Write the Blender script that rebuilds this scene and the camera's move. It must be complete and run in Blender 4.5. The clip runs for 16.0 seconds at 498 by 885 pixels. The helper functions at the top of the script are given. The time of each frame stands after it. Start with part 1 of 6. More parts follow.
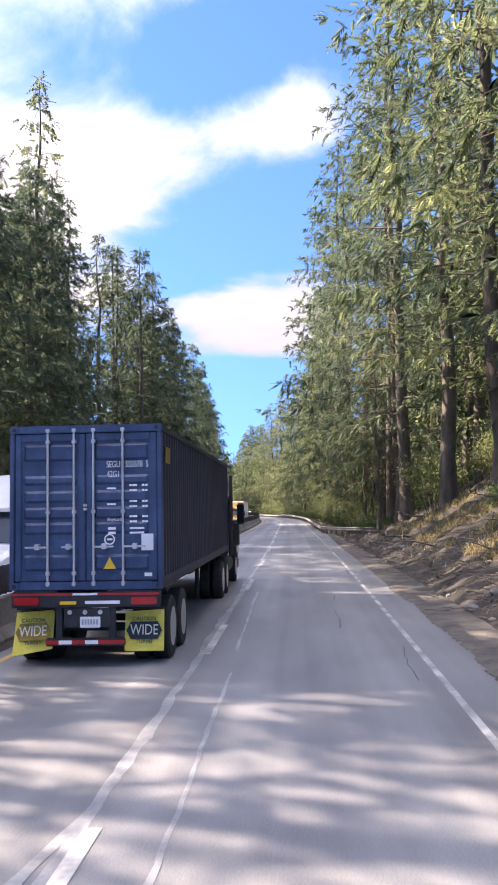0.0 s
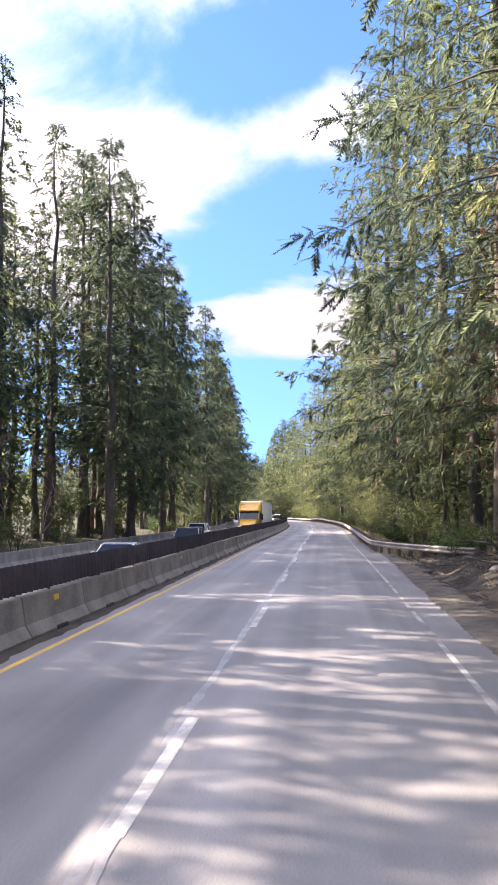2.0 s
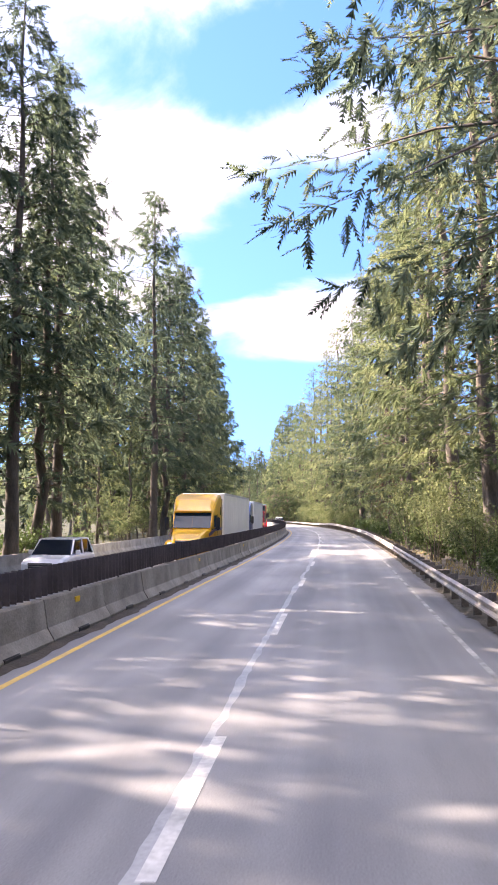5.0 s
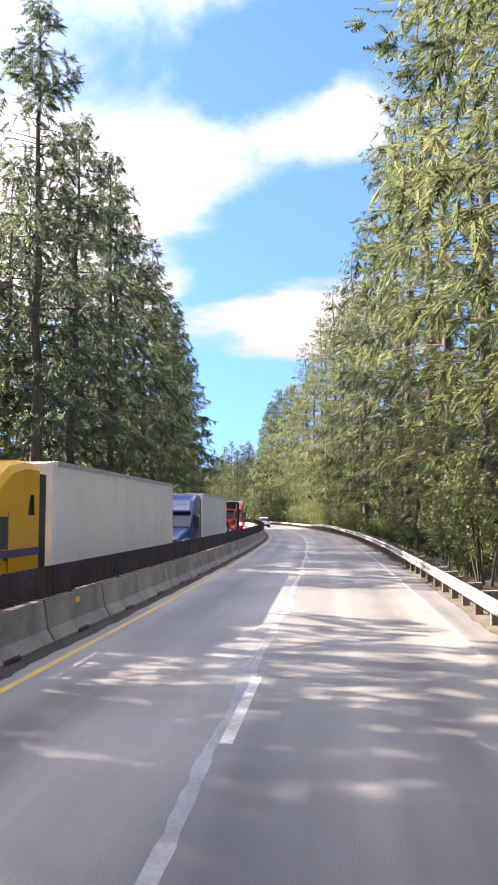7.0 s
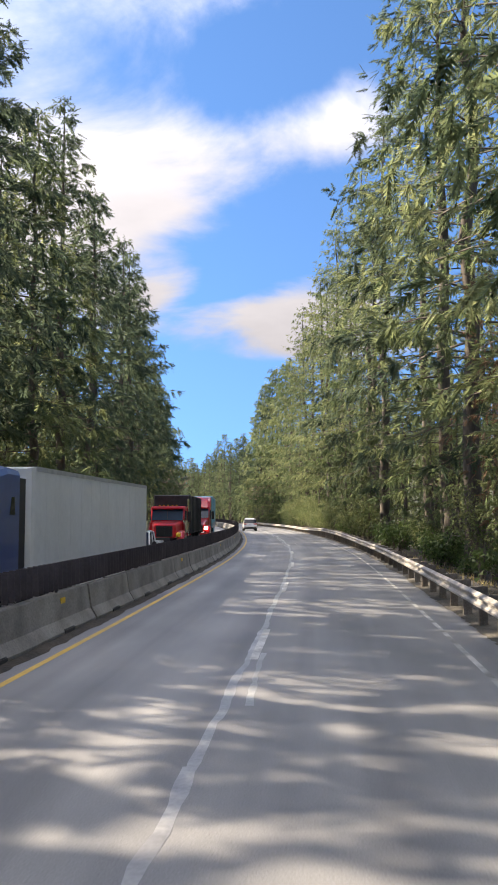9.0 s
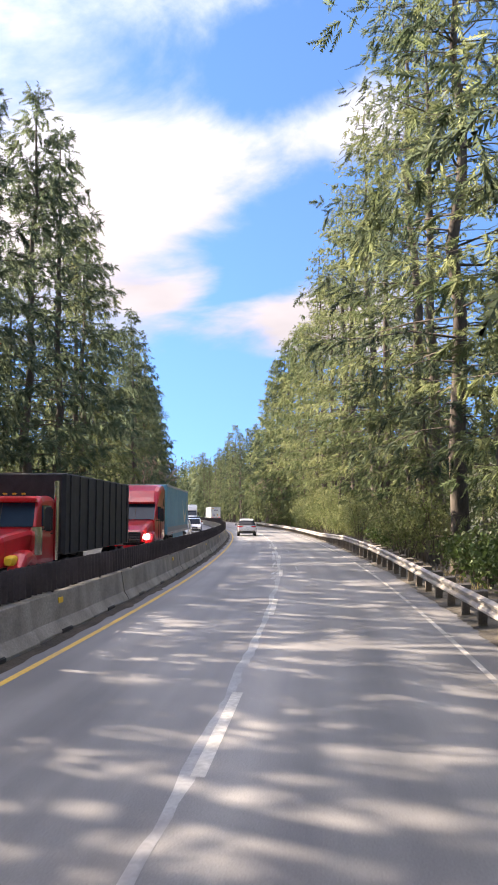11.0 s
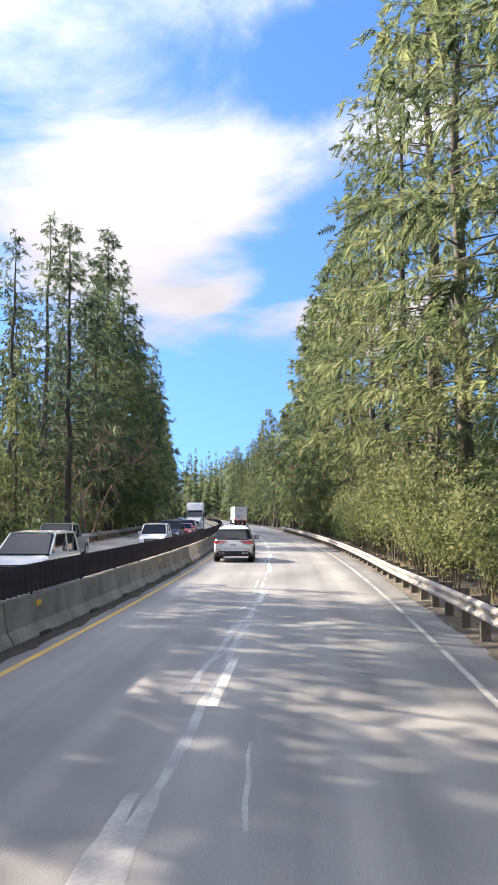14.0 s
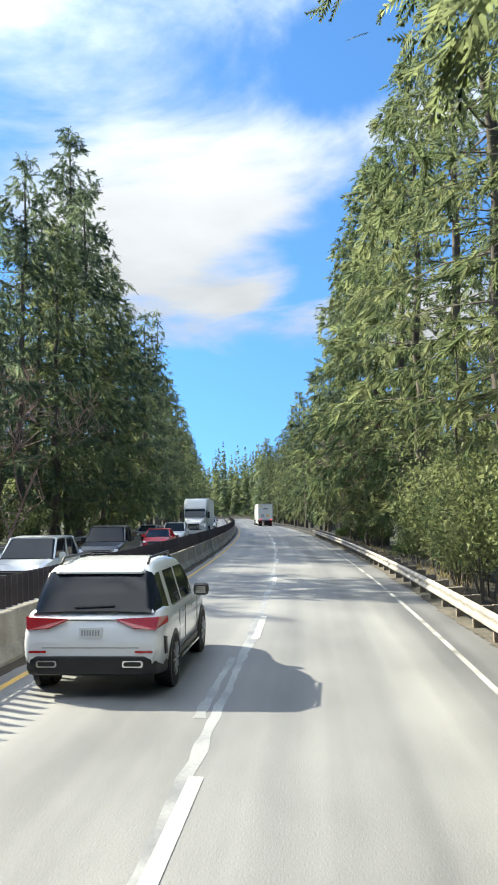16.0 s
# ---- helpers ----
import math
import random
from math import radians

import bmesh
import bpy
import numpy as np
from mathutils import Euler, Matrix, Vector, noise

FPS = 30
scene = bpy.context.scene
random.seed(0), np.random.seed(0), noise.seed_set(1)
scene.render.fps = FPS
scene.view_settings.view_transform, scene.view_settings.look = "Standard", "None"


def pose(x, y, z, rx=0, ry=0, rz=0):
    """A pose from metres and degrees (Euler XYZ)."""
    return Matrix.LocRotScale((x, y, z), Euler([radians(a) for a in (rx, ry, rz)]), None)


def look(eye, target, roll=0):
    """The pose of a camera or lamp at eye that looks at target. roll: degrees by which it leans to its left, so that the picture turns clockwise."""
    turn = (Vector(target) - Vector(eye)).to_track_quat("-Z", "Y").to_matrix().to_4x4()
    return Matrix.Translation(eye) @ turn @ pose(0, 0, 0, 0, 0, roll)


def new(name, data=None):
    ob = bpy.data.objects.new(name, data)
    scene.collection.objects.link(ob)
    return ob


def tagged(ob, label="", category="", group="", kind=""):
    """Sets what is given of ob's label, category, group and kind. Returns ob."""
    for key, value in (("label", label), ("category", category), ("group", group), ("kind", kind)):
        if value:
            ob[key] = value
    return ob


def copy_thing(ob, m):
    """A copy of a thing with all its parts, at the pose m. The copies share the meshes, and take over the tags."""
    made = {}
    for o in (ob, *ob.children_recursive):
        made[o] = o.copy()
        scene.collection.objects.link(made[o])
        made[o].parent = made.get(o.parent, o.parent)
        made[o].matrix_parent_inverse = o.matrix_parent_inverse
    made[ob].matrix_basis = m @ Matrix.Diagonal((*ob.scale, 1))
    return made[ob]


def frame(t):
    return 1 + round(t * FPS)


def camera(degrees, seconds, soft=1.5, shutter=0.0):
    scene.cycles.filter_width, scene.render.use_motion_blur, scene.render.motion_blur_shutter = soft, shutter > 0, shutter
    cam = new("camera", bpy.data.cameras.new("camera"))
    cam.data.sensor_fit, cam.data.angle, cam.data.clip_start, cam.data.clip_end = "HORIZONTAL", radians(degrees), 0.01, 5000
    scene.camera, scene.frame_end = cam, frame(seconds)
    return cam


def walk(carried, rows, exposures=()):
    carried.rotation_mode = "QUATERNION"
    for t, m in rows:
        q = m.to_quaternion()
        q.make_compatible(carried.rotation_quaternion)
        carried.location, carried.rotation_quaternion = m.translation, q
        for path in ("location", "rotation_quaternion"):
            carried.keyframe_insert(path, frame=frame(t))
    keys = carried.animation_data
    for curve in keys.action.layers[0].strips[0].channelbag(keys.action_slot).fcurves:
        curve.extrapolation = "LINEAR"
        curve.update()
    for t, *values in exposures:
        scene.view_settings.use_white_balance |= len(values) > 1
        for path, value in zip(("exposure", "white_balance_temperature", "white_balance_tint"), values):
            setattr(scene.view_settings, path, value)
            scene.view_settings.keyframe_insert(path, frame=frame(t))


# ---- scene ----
# ---- camera ----
PATH = [
    (0.0, 0.300, 0.000, 2.41, 94.550, 1.02, 3.636),
    (0.5, 0.294, 7.650, 2.39, 94.540, 0.90, 3.933),
    (1.0, 0.269, 15.301, 2.37, 94.540, 0.78, 4.386),
    (1.5, 0.202, 22.952, 2.37, 94.580, 0.53, 5.280),
    (2.0, 0.112, 30.602, 2.37, 94.740, 0.27, 6.059),
    (2.5, -0.037, 38.251, 2.37, 94.776, 0.12, 6.723),
    (3.0, -0.195, 45.900, 2.37, 94.847, -0.03, 7.077),
    (3.5, -0.390, 53.548, 2.37, 94.852, -0.08, 7.223),
    (4.0, -0.596, 61.196, 2.37, 94.935, -0.14, 6.981),
    (5.2, -0.971, 79.552, 2.37, 94.884, -0.10, 6.865),
    (6.5, -1.359, 99.439, 2.37, 94.792, -0.06, 6.601),
    (7.0, -1.467, 107.089, 2.37, 94.860, 0.06, 6.606),
    (7.5, -1.566, 114.738, 2.37, 94.851, 0.17, 6.611),
    (8.0, -1.685, 122.386, 2.37, 94.870, 0.20, 6.604),
    (8.5, -1.836, 130.033, 2.37, 94.890, 0.22, 6.598),
    (9.0, -1.994, 137.681, 2.37, 94.864, 0.09, 6.824),
    (10.2, -2.555, 156.030, 2.37, 94.842, 0.02, 7.438),
    (11.5, -3.411, 175.899, 2.37, 94.771, -0.05, 8.793),
    (12.0, -3.860, 183.533, 2.37, 94.744, -0.07, 9.196),
    (12.5, -4.420, 191.160, 2.37, 94.755, -0.09, 9.676),
    (13.0, -5.098, 198.778, 2.37, 94.793, -0.10, 10.206),
    (13.5, -5.887, 206.384, 2.37, 94.870, -0.10, 10.774),
    (14.0, -6.780, 213.980, 2.37, 94.878, -0.02, 11.427),
    (14.5, -7.738, 221.568, 2.37, 94.886, 0.07, 12.002),
    (15.0, -8.765, 229.151, 2.39, 94.810, 0.36, 12.617),
    (15.5, -9.865, 236.718, 2.42, 94.790, 0.50, 13.240),
    (16.0, -11.025, 244.275, 2.44, 94.780, 0.63, 13.900),
]
cam = camera(33.0, 16.0, soft=1.7, shutter=0.08)
walk(cam, [(t, pose(*row)) for t, *row in PATH], exposures=[(0.0, 1.9, 7500, 22), (1.0, 2.0, 7500, 23), (2.0, 2.05, 7550, 23), (3.5, 2.3, 7600, 25), (4.2, 2.35, 7600, 25), (6.5, 2.15, 7900, 22), (7.0, 2.0, 7900, 19), (8.0, 1.6, 7900, 14), (8.5, 1.45, 7900, 12), (9.0, 1.4, 7900, 12), (11.3, 1.7, 8000, 18), (12.0, 1.65, 7800, 16), (13.0, 1.55, 7600, 13), (14.0, 1.55, 7500, 12), (15.0, 1.5, 7400, 8), (16.0, 1.4, 7200, 0)])

# ---- the road's line: distance along it, and its heading in degrees to the left ----
HEADINGS = [(-2000, 0), (5, 0), (30, 0.56), (55, 0.78), (80, 1.17), (110, 0.59), (140, 1.51), (175, 2.81), (210, 6.63), (245, 8.76), (280, 11.49), (315, 13.08), (400, 15.9), (3000, 15.9)]
ROAD_STEP = 2.0
_hs, _hd = np.array(HEADINGS, float).T
_ss = np.arange(-1600, 2600, ROAD_STEP)
_hh = np.radians(np.interp(_ss, _hs, _hd))
_xx, _yy = np.cumsum(-np.sin(_hh)) * ROAD_STEP, np.cumsum(np.cos(_hh)) * ROAD_STEP
_i0 = int(np.argmin(abs(_ss)))
_xx, _yy = _xx - _xx[_i0], _yy - _yy[_i0]


def along(s, u, z=0.0):
    """A place: s metres along the road, u metres to the right of the line on which the drive runs."""
    h = math.radians(float(np.interp(s, _hs, _hd)))
    return Vector((float(np.interp(s, _ss, _xx)) + u * math.cos(h), float(np.interp(s, _ss, _yy)) + u * math.sin(h), z))


def heading(s):
    return float(np.interp(s, _hs, _hd))


def spot(s, u, z=0.0, turn=0.0):
    """The pose of a thing at that place; its y axis points along the road."""
    p = along(s, u, z)
    return pose(p.x, p.y, p.z, 0, 0, heading(s) + turn)


# ---- sky and sun ----
SUN_HIGH, SUN_LEFT = 34.0, 72.0   # degrees above the horizon, and to the left of the first heading
sun_way = Vector((-math.sin(radians(SUN_LEFT)) * math.cos(radians(SUN_HIGH)), math.cos(radians(SUN_LEFT)) * math.cos(radians(SUN_HIGH)), math.sin(radians(SUN_HIGH))))
sun = new("sun", bpy.data.lights.new("sun", "SUN"))
sun.data.energy, sun.data.angle, sun.data.color = 5.0, radians(0.53), (1.0, 0.945, 0.86)
sun.matrix_world = look(sun_way * 200, (0, 0, 0))

world = bpy.data.worlds.new("sky")
scene.world = world
world.use_nodes = True
wn, wl = world.node_tree.nodes, world.node_tree.links
wn.clear()


def wnode(kind, **sockets):
    n = wn.new(kind)
    for k, v in sockets.items():
        n.inputs[k].default_value = v
    return n


def wmath(op, a, b, clamp=False):
    n = wn.new("ShaderNodeMath")
    n.operation, n.use_clamp = op, clamp
    for i, v in enumerate((a, b)):
        if hasattr(v, "node"):
            wl.new(v, n.inputs[i])
        else:
            n.inputs[i].default_value = v
    return n.outputs[0]


sky = wn.new("ShaderNodeTexSky")
sky.sky_type, sky.sun_disc = "NISHITA", False
sky.sun_elevation, sky.sun_rotation = radians(SUN_HIGH), radians(-SUN_LEFT)
sky.air_density, sky.dust_density, sky.ozone_density = 1.0, 0.0, 4.5
way = wn.new("ShaderNodeTexCoord")
raise_up = wn.new("ShaderNodeVectorMath")
raise_up.operation = "ADD"
raise_up.inputs[1].default_value = (0, 0, 0.24)
wl.new(way.outputs["Generated"], raise_up.inputs[0])
unit = wn.new("ShaderNodeVectorMath")
unit.operation = "NORMALIZE"
wl.new(raise_up.outputs[0], unit.inputs[0])
wl.new(unit.outputs[0], sky.inputs["Vector"])
split = wn.new("ShaderNodeSeparateXYZ")
wl.new(way.outputs["Generated"], split.inputs[0])
# clouds lie on a high flat sheet: the direction is divided by its height
high = wmath("MAXIMUM", split.outputs[2], 0.03)
flat = wn.new("ShaderNodeCombineXYZ")
wl.new(wmath("DIVIDE", split.outputs[0], wmath("ADD", high, 0.12)), flat.inputs[0])
wl.new(wmath("DIVIDE", split.outputs[1], wmath("ADD", high, 0.12)), flat.inputs[1])
flat.inputs[2].default_value = 3.1
big = wnode("ShaderNodeTexNoise", Scale=1.5, Detail=9.0, Roughness=0.56, Distortion=0.35)
wl.new(flat.outputs[0], big.inputs["Vector"])
left = wmath("ARCTAN2", wmath("MULTIPLY", split.outputs[0], -1.0), split.outputs[1])
lift = wmath("ARCSINE", split.outputs[2], 0.0)


def bank(a, e, wide, tall, slope=0.0):
    """A cloud bank: strongest towards a degrees left and e degrees up; slope: how much it climbs to the left."""
    away = wmath("SUBTRACT", left, radians(a))
    p = wmath("DIVIDE", away, radians(wide))
    q = wmath("DIVIDE", wmath("SUBTRACT", wmath("SUBTRACT", lift, radians(e)), wmath("MULTIPLY", away, slope)), radians(tall))
    return wmath("EXPONENT", wmath("MULTIPLY", wmath("ADD", wmath("MULTIPLY", p, p), wmath("MULTIPLY", q, q)), -1.0), 0.0)


cover = wmath("ADD", wmath("MULTIPLY", big.outputs["Fac"], 1.15), -0.24)
for gain, args in ((0.46, (22, 19.5, 10, 6.6)), (0.52, (2.6, 13.0, 6.0, 2.5, -0.12)), (0.46, (8, 23.4, 14, 3.6, -0.25)), (-0.42, (4.0, 18.0, 8.0, 1.6, -0.50)), (0.24, (13, 13.6, 5, 1.8)), (-0.25, (8, 7.0, 30, 3.0)), (0.10, (-35, 22, 20, 12)), (0.15, (60, 35, 30, 20))):
    cover = wmath("ADD", cover, wmath("MULTIPLY", bank(*args), gain))
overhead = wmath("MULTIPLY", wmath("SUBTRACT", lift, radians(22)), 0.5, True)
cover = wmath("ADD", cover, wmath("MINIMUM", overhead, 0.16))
ramp = wn.new("ShaderNodeValToRGB")
ramp.color_ramp.interpolation = "EASE"
ramp.color_ramp.elements[0].position, ramp.color_ramp.elements[1].position = 0.42, 0.74
wl.new(cover, ramp.inputs[0])
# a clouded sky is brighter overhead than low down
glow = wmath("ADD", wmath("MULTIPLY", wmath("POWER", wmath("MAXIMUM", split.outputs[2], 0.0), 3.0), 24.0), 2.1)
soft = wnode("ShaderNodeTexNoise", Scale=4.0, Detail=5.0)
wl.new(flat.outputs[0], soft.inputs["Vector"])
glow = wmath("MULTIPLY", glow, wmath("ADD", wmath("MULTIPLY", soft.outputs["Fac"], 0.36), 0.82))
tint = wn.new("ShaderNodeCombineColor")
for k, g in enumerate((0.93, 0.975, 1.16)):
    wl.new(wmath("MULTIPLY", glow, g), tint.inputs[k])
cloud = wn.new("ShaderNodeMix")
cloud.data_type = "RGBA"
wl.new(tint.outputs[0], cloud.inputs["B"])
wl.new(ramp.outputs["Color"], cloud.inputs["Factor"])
blue = wn.new("ShaderNodeMix")
blue.data_type, blue.blend_type = "RGBA", "MULTIPLY"
blue.inputs["Factor"].default_value, blue.inputs["B"].default_value = 1.0, (0.52, 0.77, 1.0, 1)
wl.new(sky.outputs["Color"], blue.inputs["A"])
wl.new(blue.outputs["Result"], cloud.inputs["A"])
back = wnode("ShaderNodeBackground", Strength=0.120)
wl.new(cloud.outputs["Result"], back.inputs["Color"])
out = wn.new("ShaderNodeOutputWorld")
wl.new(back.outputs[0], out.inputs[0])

# ---- materials ----
MATS = {}


def mat(name, colour, rough=0.6, metal=0.0, vary=0.15, scale=3.0, fine=40.0, bump=0.0, second=None, spread=(0.35, 0.65), per_object=0.0, per_island=0.0, coat=0.0, spec=0.5, transmit=0.0, emit=None, stretch=None, through_light=0.0):
    """A surface: a base colour that drifts at a large and a small scale, with fine relief."""
    m = bpy.data.materials.new(name)
    m.use_nodes = True
    n, l = m.node_tree.nodes, m.node_tree.links
    b = n["Principled BSDF"]
    b.inputs["Roughness"].default_value, b.inputs["Metallic"].default_value = rough, metal
    b.inputs["Coat Weight"].default_value, b.inputs["Specular IOR Level"].default_value = coat, spec
    b.inputs["Transmission Weight"].default_value = transmit
    co = n.new("ShaderNodeTexCoord")
    source = co.outputs["Object"]
    if stretch:
        mp = n.new("ShaderNodeMapping")
        mp.inputs["Scale"].default_value = stretch
        l.new(source, mp.inputs["Vector"])
        source = mp.outputs["Vector"]
    first = n.new("ShaderNodeTexNoise")
    first.inputs["Scale"].default_value, first.inputs["Detail"].default_value = scale, 5.0
    l.new(source, first.inputs["Vector"])
    small = n.new("ShaderNodeTexNoise")
    small.inputs["Scale"].default_value, small.inputs["Detail"].default_value = fine, 3.0
    l.new(source, small.inputs["Vector"])
    r = n.new("ShaderNodeValToRGB")
    c = Vector(colour)
    lo, hi = c * (1 - vary), c * (1 + vary)
    if second:
        lo, hi = c, Vector(second)
    r.color_ramp.elements[0].position, r.color_ramp.elements[1].position = spread
    r.color_ramp.elements[0].color, r.color_ramp.elements[1].color = (*lo, 1), (*hi, 1)
    l.new(first.outputs["Fac"], r.inputs[0])
    mul = n.new("ShaderNodeMix")
    mul.data_type, mul.blend_type = "RGBA", "MULTIPLY"
    mul.inputs["Factor"].default_value = min(1.0, vary * 3)
    g = n.new("ShaderNodeValToRGB")
    g.color_ramp.elements[0].position, g.color_ramp.elements[1].position = 0.3, 0.7
    g.color_ramp.elements[0].color, g.color_ramp.elements[1].color = (0.72, 0.72, 0.72, 1), (1.12, 1.12, 1.12, 1)
    l.new(small.outputs["Fac"], g.inputs[0])
    l.new(r.outputs["Color"], mul.inputs["A"])
    l.new(g.outputs["Color"], mul.inputs["B"])
    last = mul.outputs["Result"]
    for amount, node, socket in ((per_object, "ShaderNodeObjectInfo", "Random"), (per_island, "ShaderNodeNewGeometry", "Random Per Island")):
        if amount:
            info = n.new(node)
            hsv = n.new("ShaderNodeHueSaturation")
            rng = n.new("ShaderNodeMapRange")
            rng.inputs["To Min"].default_value, rng.inputs["To Max"].default_value = 1 - amount, 1 + amount
            l.new(info.outputs[socket], rng.inputs["Value"])
            l.new(rng.outputs["Result"], hsv.inputs["Value"])
            l.new(last, hsv.inputs["Color"])
            last = hsv.outputs["Color"]
    l.new(last, b.inputs["Base Color"])
    if bump:
        bp = n.new("ShaderNodeBump")
        bp.inputs["Strength"].default_value, bp.inputs["Distance"].default_value = min(1.0, bump), 0.02
        l.new(small.outputs["Fac"], bp.inputs["Height"])
        l.new(bp.outputs["Normal"], b.inputs["Normal"])
    if through_light:
        tr = n.new("ShaderNodeBsdfTranslucent")
        mx = n.new("ShaderNodeMixShader")
        mx.inputs[0].default_value = through_light
        l.new(last, tr.inputs["Color"])
        l.new(b.outputs[0], mx.inputs[1])
        l.new(tr.outputs[0], mx.inputs[2])
        l.new(mx.outputs[0], n["Material Output"].inputs["Surface"])
    if emit:
        b.inputs["Emission Color"].default_value, b.inputs["Emission Strength"].default_value = (*emit[:3], 1), emit[3]
    MATS[name] = m
    return m


mat("soil", (0.030, 0.026, 0.021), 0.95, vary=0.4, scale=1.1, fine=14, bump=1.0, second=(0.066, 0.054, 0.040))
mat("verge_gravel", (0.080, 0.072, 0.060), 0.95, vary=0.4, scale=1.6, fine=22, bump=1.0, second=(0.165, 0.145, 0.115))
mat("litter", (0.028, 0.034, 0.016), 0.95, vary=0.3, scale=0.5, fine=8, bump=0.6, second=(0.062, 0.066, 0.030))
mat("line_white", (0.38, 0.375, 0.35), 0.7, vary=0.3, scale=1.4, fine=14, second=(0.66, 0.65, 0.61))
mat("line_worn", (0.20, 0.195, 0.185), 0.75, vary=0.35, scale=0.9, fine=9, second=(0.50, 0.49, 0.46), spread=(0.36, 0.60))
mat("line_yellow", (0.50, 0.34, 0.12), 0.7, vary=0.2, scale=1.2, fine=18, second=(0.66, 0.42, 0.07))
mat("sealant", (0.20, 0.20, 0.205), 0.45, vary=0.25, scale=1.2, fine=20, second=(0.36, 0.36, 0.355))
mat("crack", (0.075, 0.075, 0.077), 0.8, vary=0.2, scale=3.0, fine=30)
mat("concrete", (0.20, 0.187, 0.168), 0.9, vary=0.25, scale=1.3, fine=20, bump=0.4, per_object=0.10, second=(0.31, 0.292, 0.258))
mat("screen_slat", (0.052, 0.044, 0.048), 0.75, vary=0.25, scale=1.2, fine=18, per_object=0.08)
mat("galvanised", (0.27, 0.25, 0.225), 0.6, metal=0.25, vary=0.25, scale=1.5, fine=14, per_object=0.12, second=(0.42, 0.39, 0.35))
mat("post_wood", (0.15, 0.125, 0.10), 0.9, vary=0.3, scale=3, fine=25, bump=0.5, per_object=0.2, second=(0.25, 0.21, 0.17))
mat("bark", (0.085, 0.068, 0.055), 0.95, vary=0.4, scale=2.5, fine=18, bump=0.9, stretch=(1, 1, 0.25), per_object=0.2, second=(0.16, 0.135, 0.11))
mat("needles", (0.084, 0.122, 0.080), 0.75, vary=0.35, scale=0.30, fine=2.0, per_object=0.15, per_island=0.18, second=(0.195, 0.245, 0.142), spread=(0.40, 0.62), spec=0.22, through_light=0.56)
# paler copy of needles: the sun on the lit firs is in its colour
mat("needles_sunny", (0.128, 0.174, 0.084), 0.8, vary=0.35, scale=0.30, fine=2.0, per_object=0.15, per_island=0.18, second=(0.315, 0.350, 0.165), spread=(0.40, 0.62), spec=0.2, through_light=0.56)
mat("needles_far", (0.088, 0.124, 0.072), 0.8, vary=0.35, scale=0.05, fine=0.7, per_island=0.3, second=(0.215, 0.248, 0.122), spread=(0.38, 0.62), spec=0.15, through_light=0.45)
mat("needles_brown", (0.16, 0.095, 0.06), 0.85, vary=0.3, scale=0.4, fine=3, per_island=0.3, second=(0.27, 0.18, 0.12), spec=0.1, through_light=0.3)
mat("broadleaf", (0.135, 0.175, 0.072), 0.7, vary=0.35, scale=0.6, fine=4, per_object=0.2, per_island=0.28, second=(0.29, 0.31, 0.145), spec=0.2, through_light=0.42)
mat("fern", (0.06, 0.11, 0.03), 0.6, vary=0.35, scale=0.6, fine=4, per_object=0.2, per_island=0.4, second=(0.12, 0.17, 0.05), through_light=0.3)
mat("bare_twig", (0.28, 0.18, 0.15), 0.9, vary=0.3, scale=1, fine=8, second=(0.42, 0.31, 0.27))
mat("dead_wood", (0.075, 0.062, 0.048), 0.9, vary=0.3, scale=2, fine=20, bump=0.5, second=(0.21, 0.175, 0.135), stretch=(1, 0.3, 1))
mat("stone", (0.20, 0.18, 0.16), 0.9, vary=0.3, scale=3, fine=20, bump=0.5, per_object=0.25)
mat("dry_grass", (0.30, 0.235, 0.105), 0.9, vary=0.3, scale=1, fine=6, per_island=0.35, second=(0.48, 0.40, 0.20), through_light=0.3)
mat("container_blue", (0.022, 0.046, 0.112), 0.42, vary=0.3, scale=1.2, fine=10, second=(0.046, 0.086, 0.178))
# darker copy of container_blue, with the shade of the sides put into its colour
mat("container_shaded", (0.020, 0.026, 0.045), 0.55, vary=0.2, scale=1.2, fine=10, second=(0.034, 0.042, 0.07))
mat("white_paint", (0.74, 0.74, 0.73), 0.35, vary=0.05, scale=0.5, fine=6, second=(0.80, 0.80, 0.79))
mat("trailer_white", (0.74, 0.75, 0.71), 0.4, vary=0.06, scale=0.4, fine=5, second=(0.82, 0.83, 0.79))
mat("trailer_teal", (0.10, 0.33, 0.45), 0.45, vary=0.08, scale=0.4, fine=5, second=(0.15, 0.42, 0.52))
mat("yellow_paint", (0.80, 0.42, 0.008), 0.3, vary=0.06, scale=0.6, fine=6, coat=0.4)
mat("red_paint", (0.58, 0.016, 0.024), 0.3, vary=0.08, scale=0.6, fine=6, coat=0.4)
mat("navy_paint", (0.05, 0.10, 0.28), 0.28, vary=0.1, scale=0.6, fine=6, coat=0.4)
mat("grey_paint", (0.20, 0.21, 0.23), 0.3, metal=0.3, vary=0.06, scale=0.6, fine=6, coat=0.4)
mat("dark_paint", (0.03, 0.034, 0.045), 0.3, vary=0.1, scale=0.6, fine=6, coat=0.4)
mat("car_white", (0.78, 0.79, 0.80), 0.22, vary=0.03, scale=0.5, fine=5, coat=0.6)
mat("purple_band", (0.09, 0.06, 0.18), 0.4, vary=0.1)
mat("black_trim", (0.018, 0.018, 0.02), 0.5, vary=0.2)
mat("rubber", (0.022, 0.022, 0.023), 0.85, vary=0.25, scale=4, fine=30, bump=0.3)
mat("rim_metal", (0.55, 0.55, 0.56), 0.3, metal=0.85, vary=0.12)
mat("chrome", (0.72, 0.72, 0.73), 0.14, metal=1.0, vary=0.05)
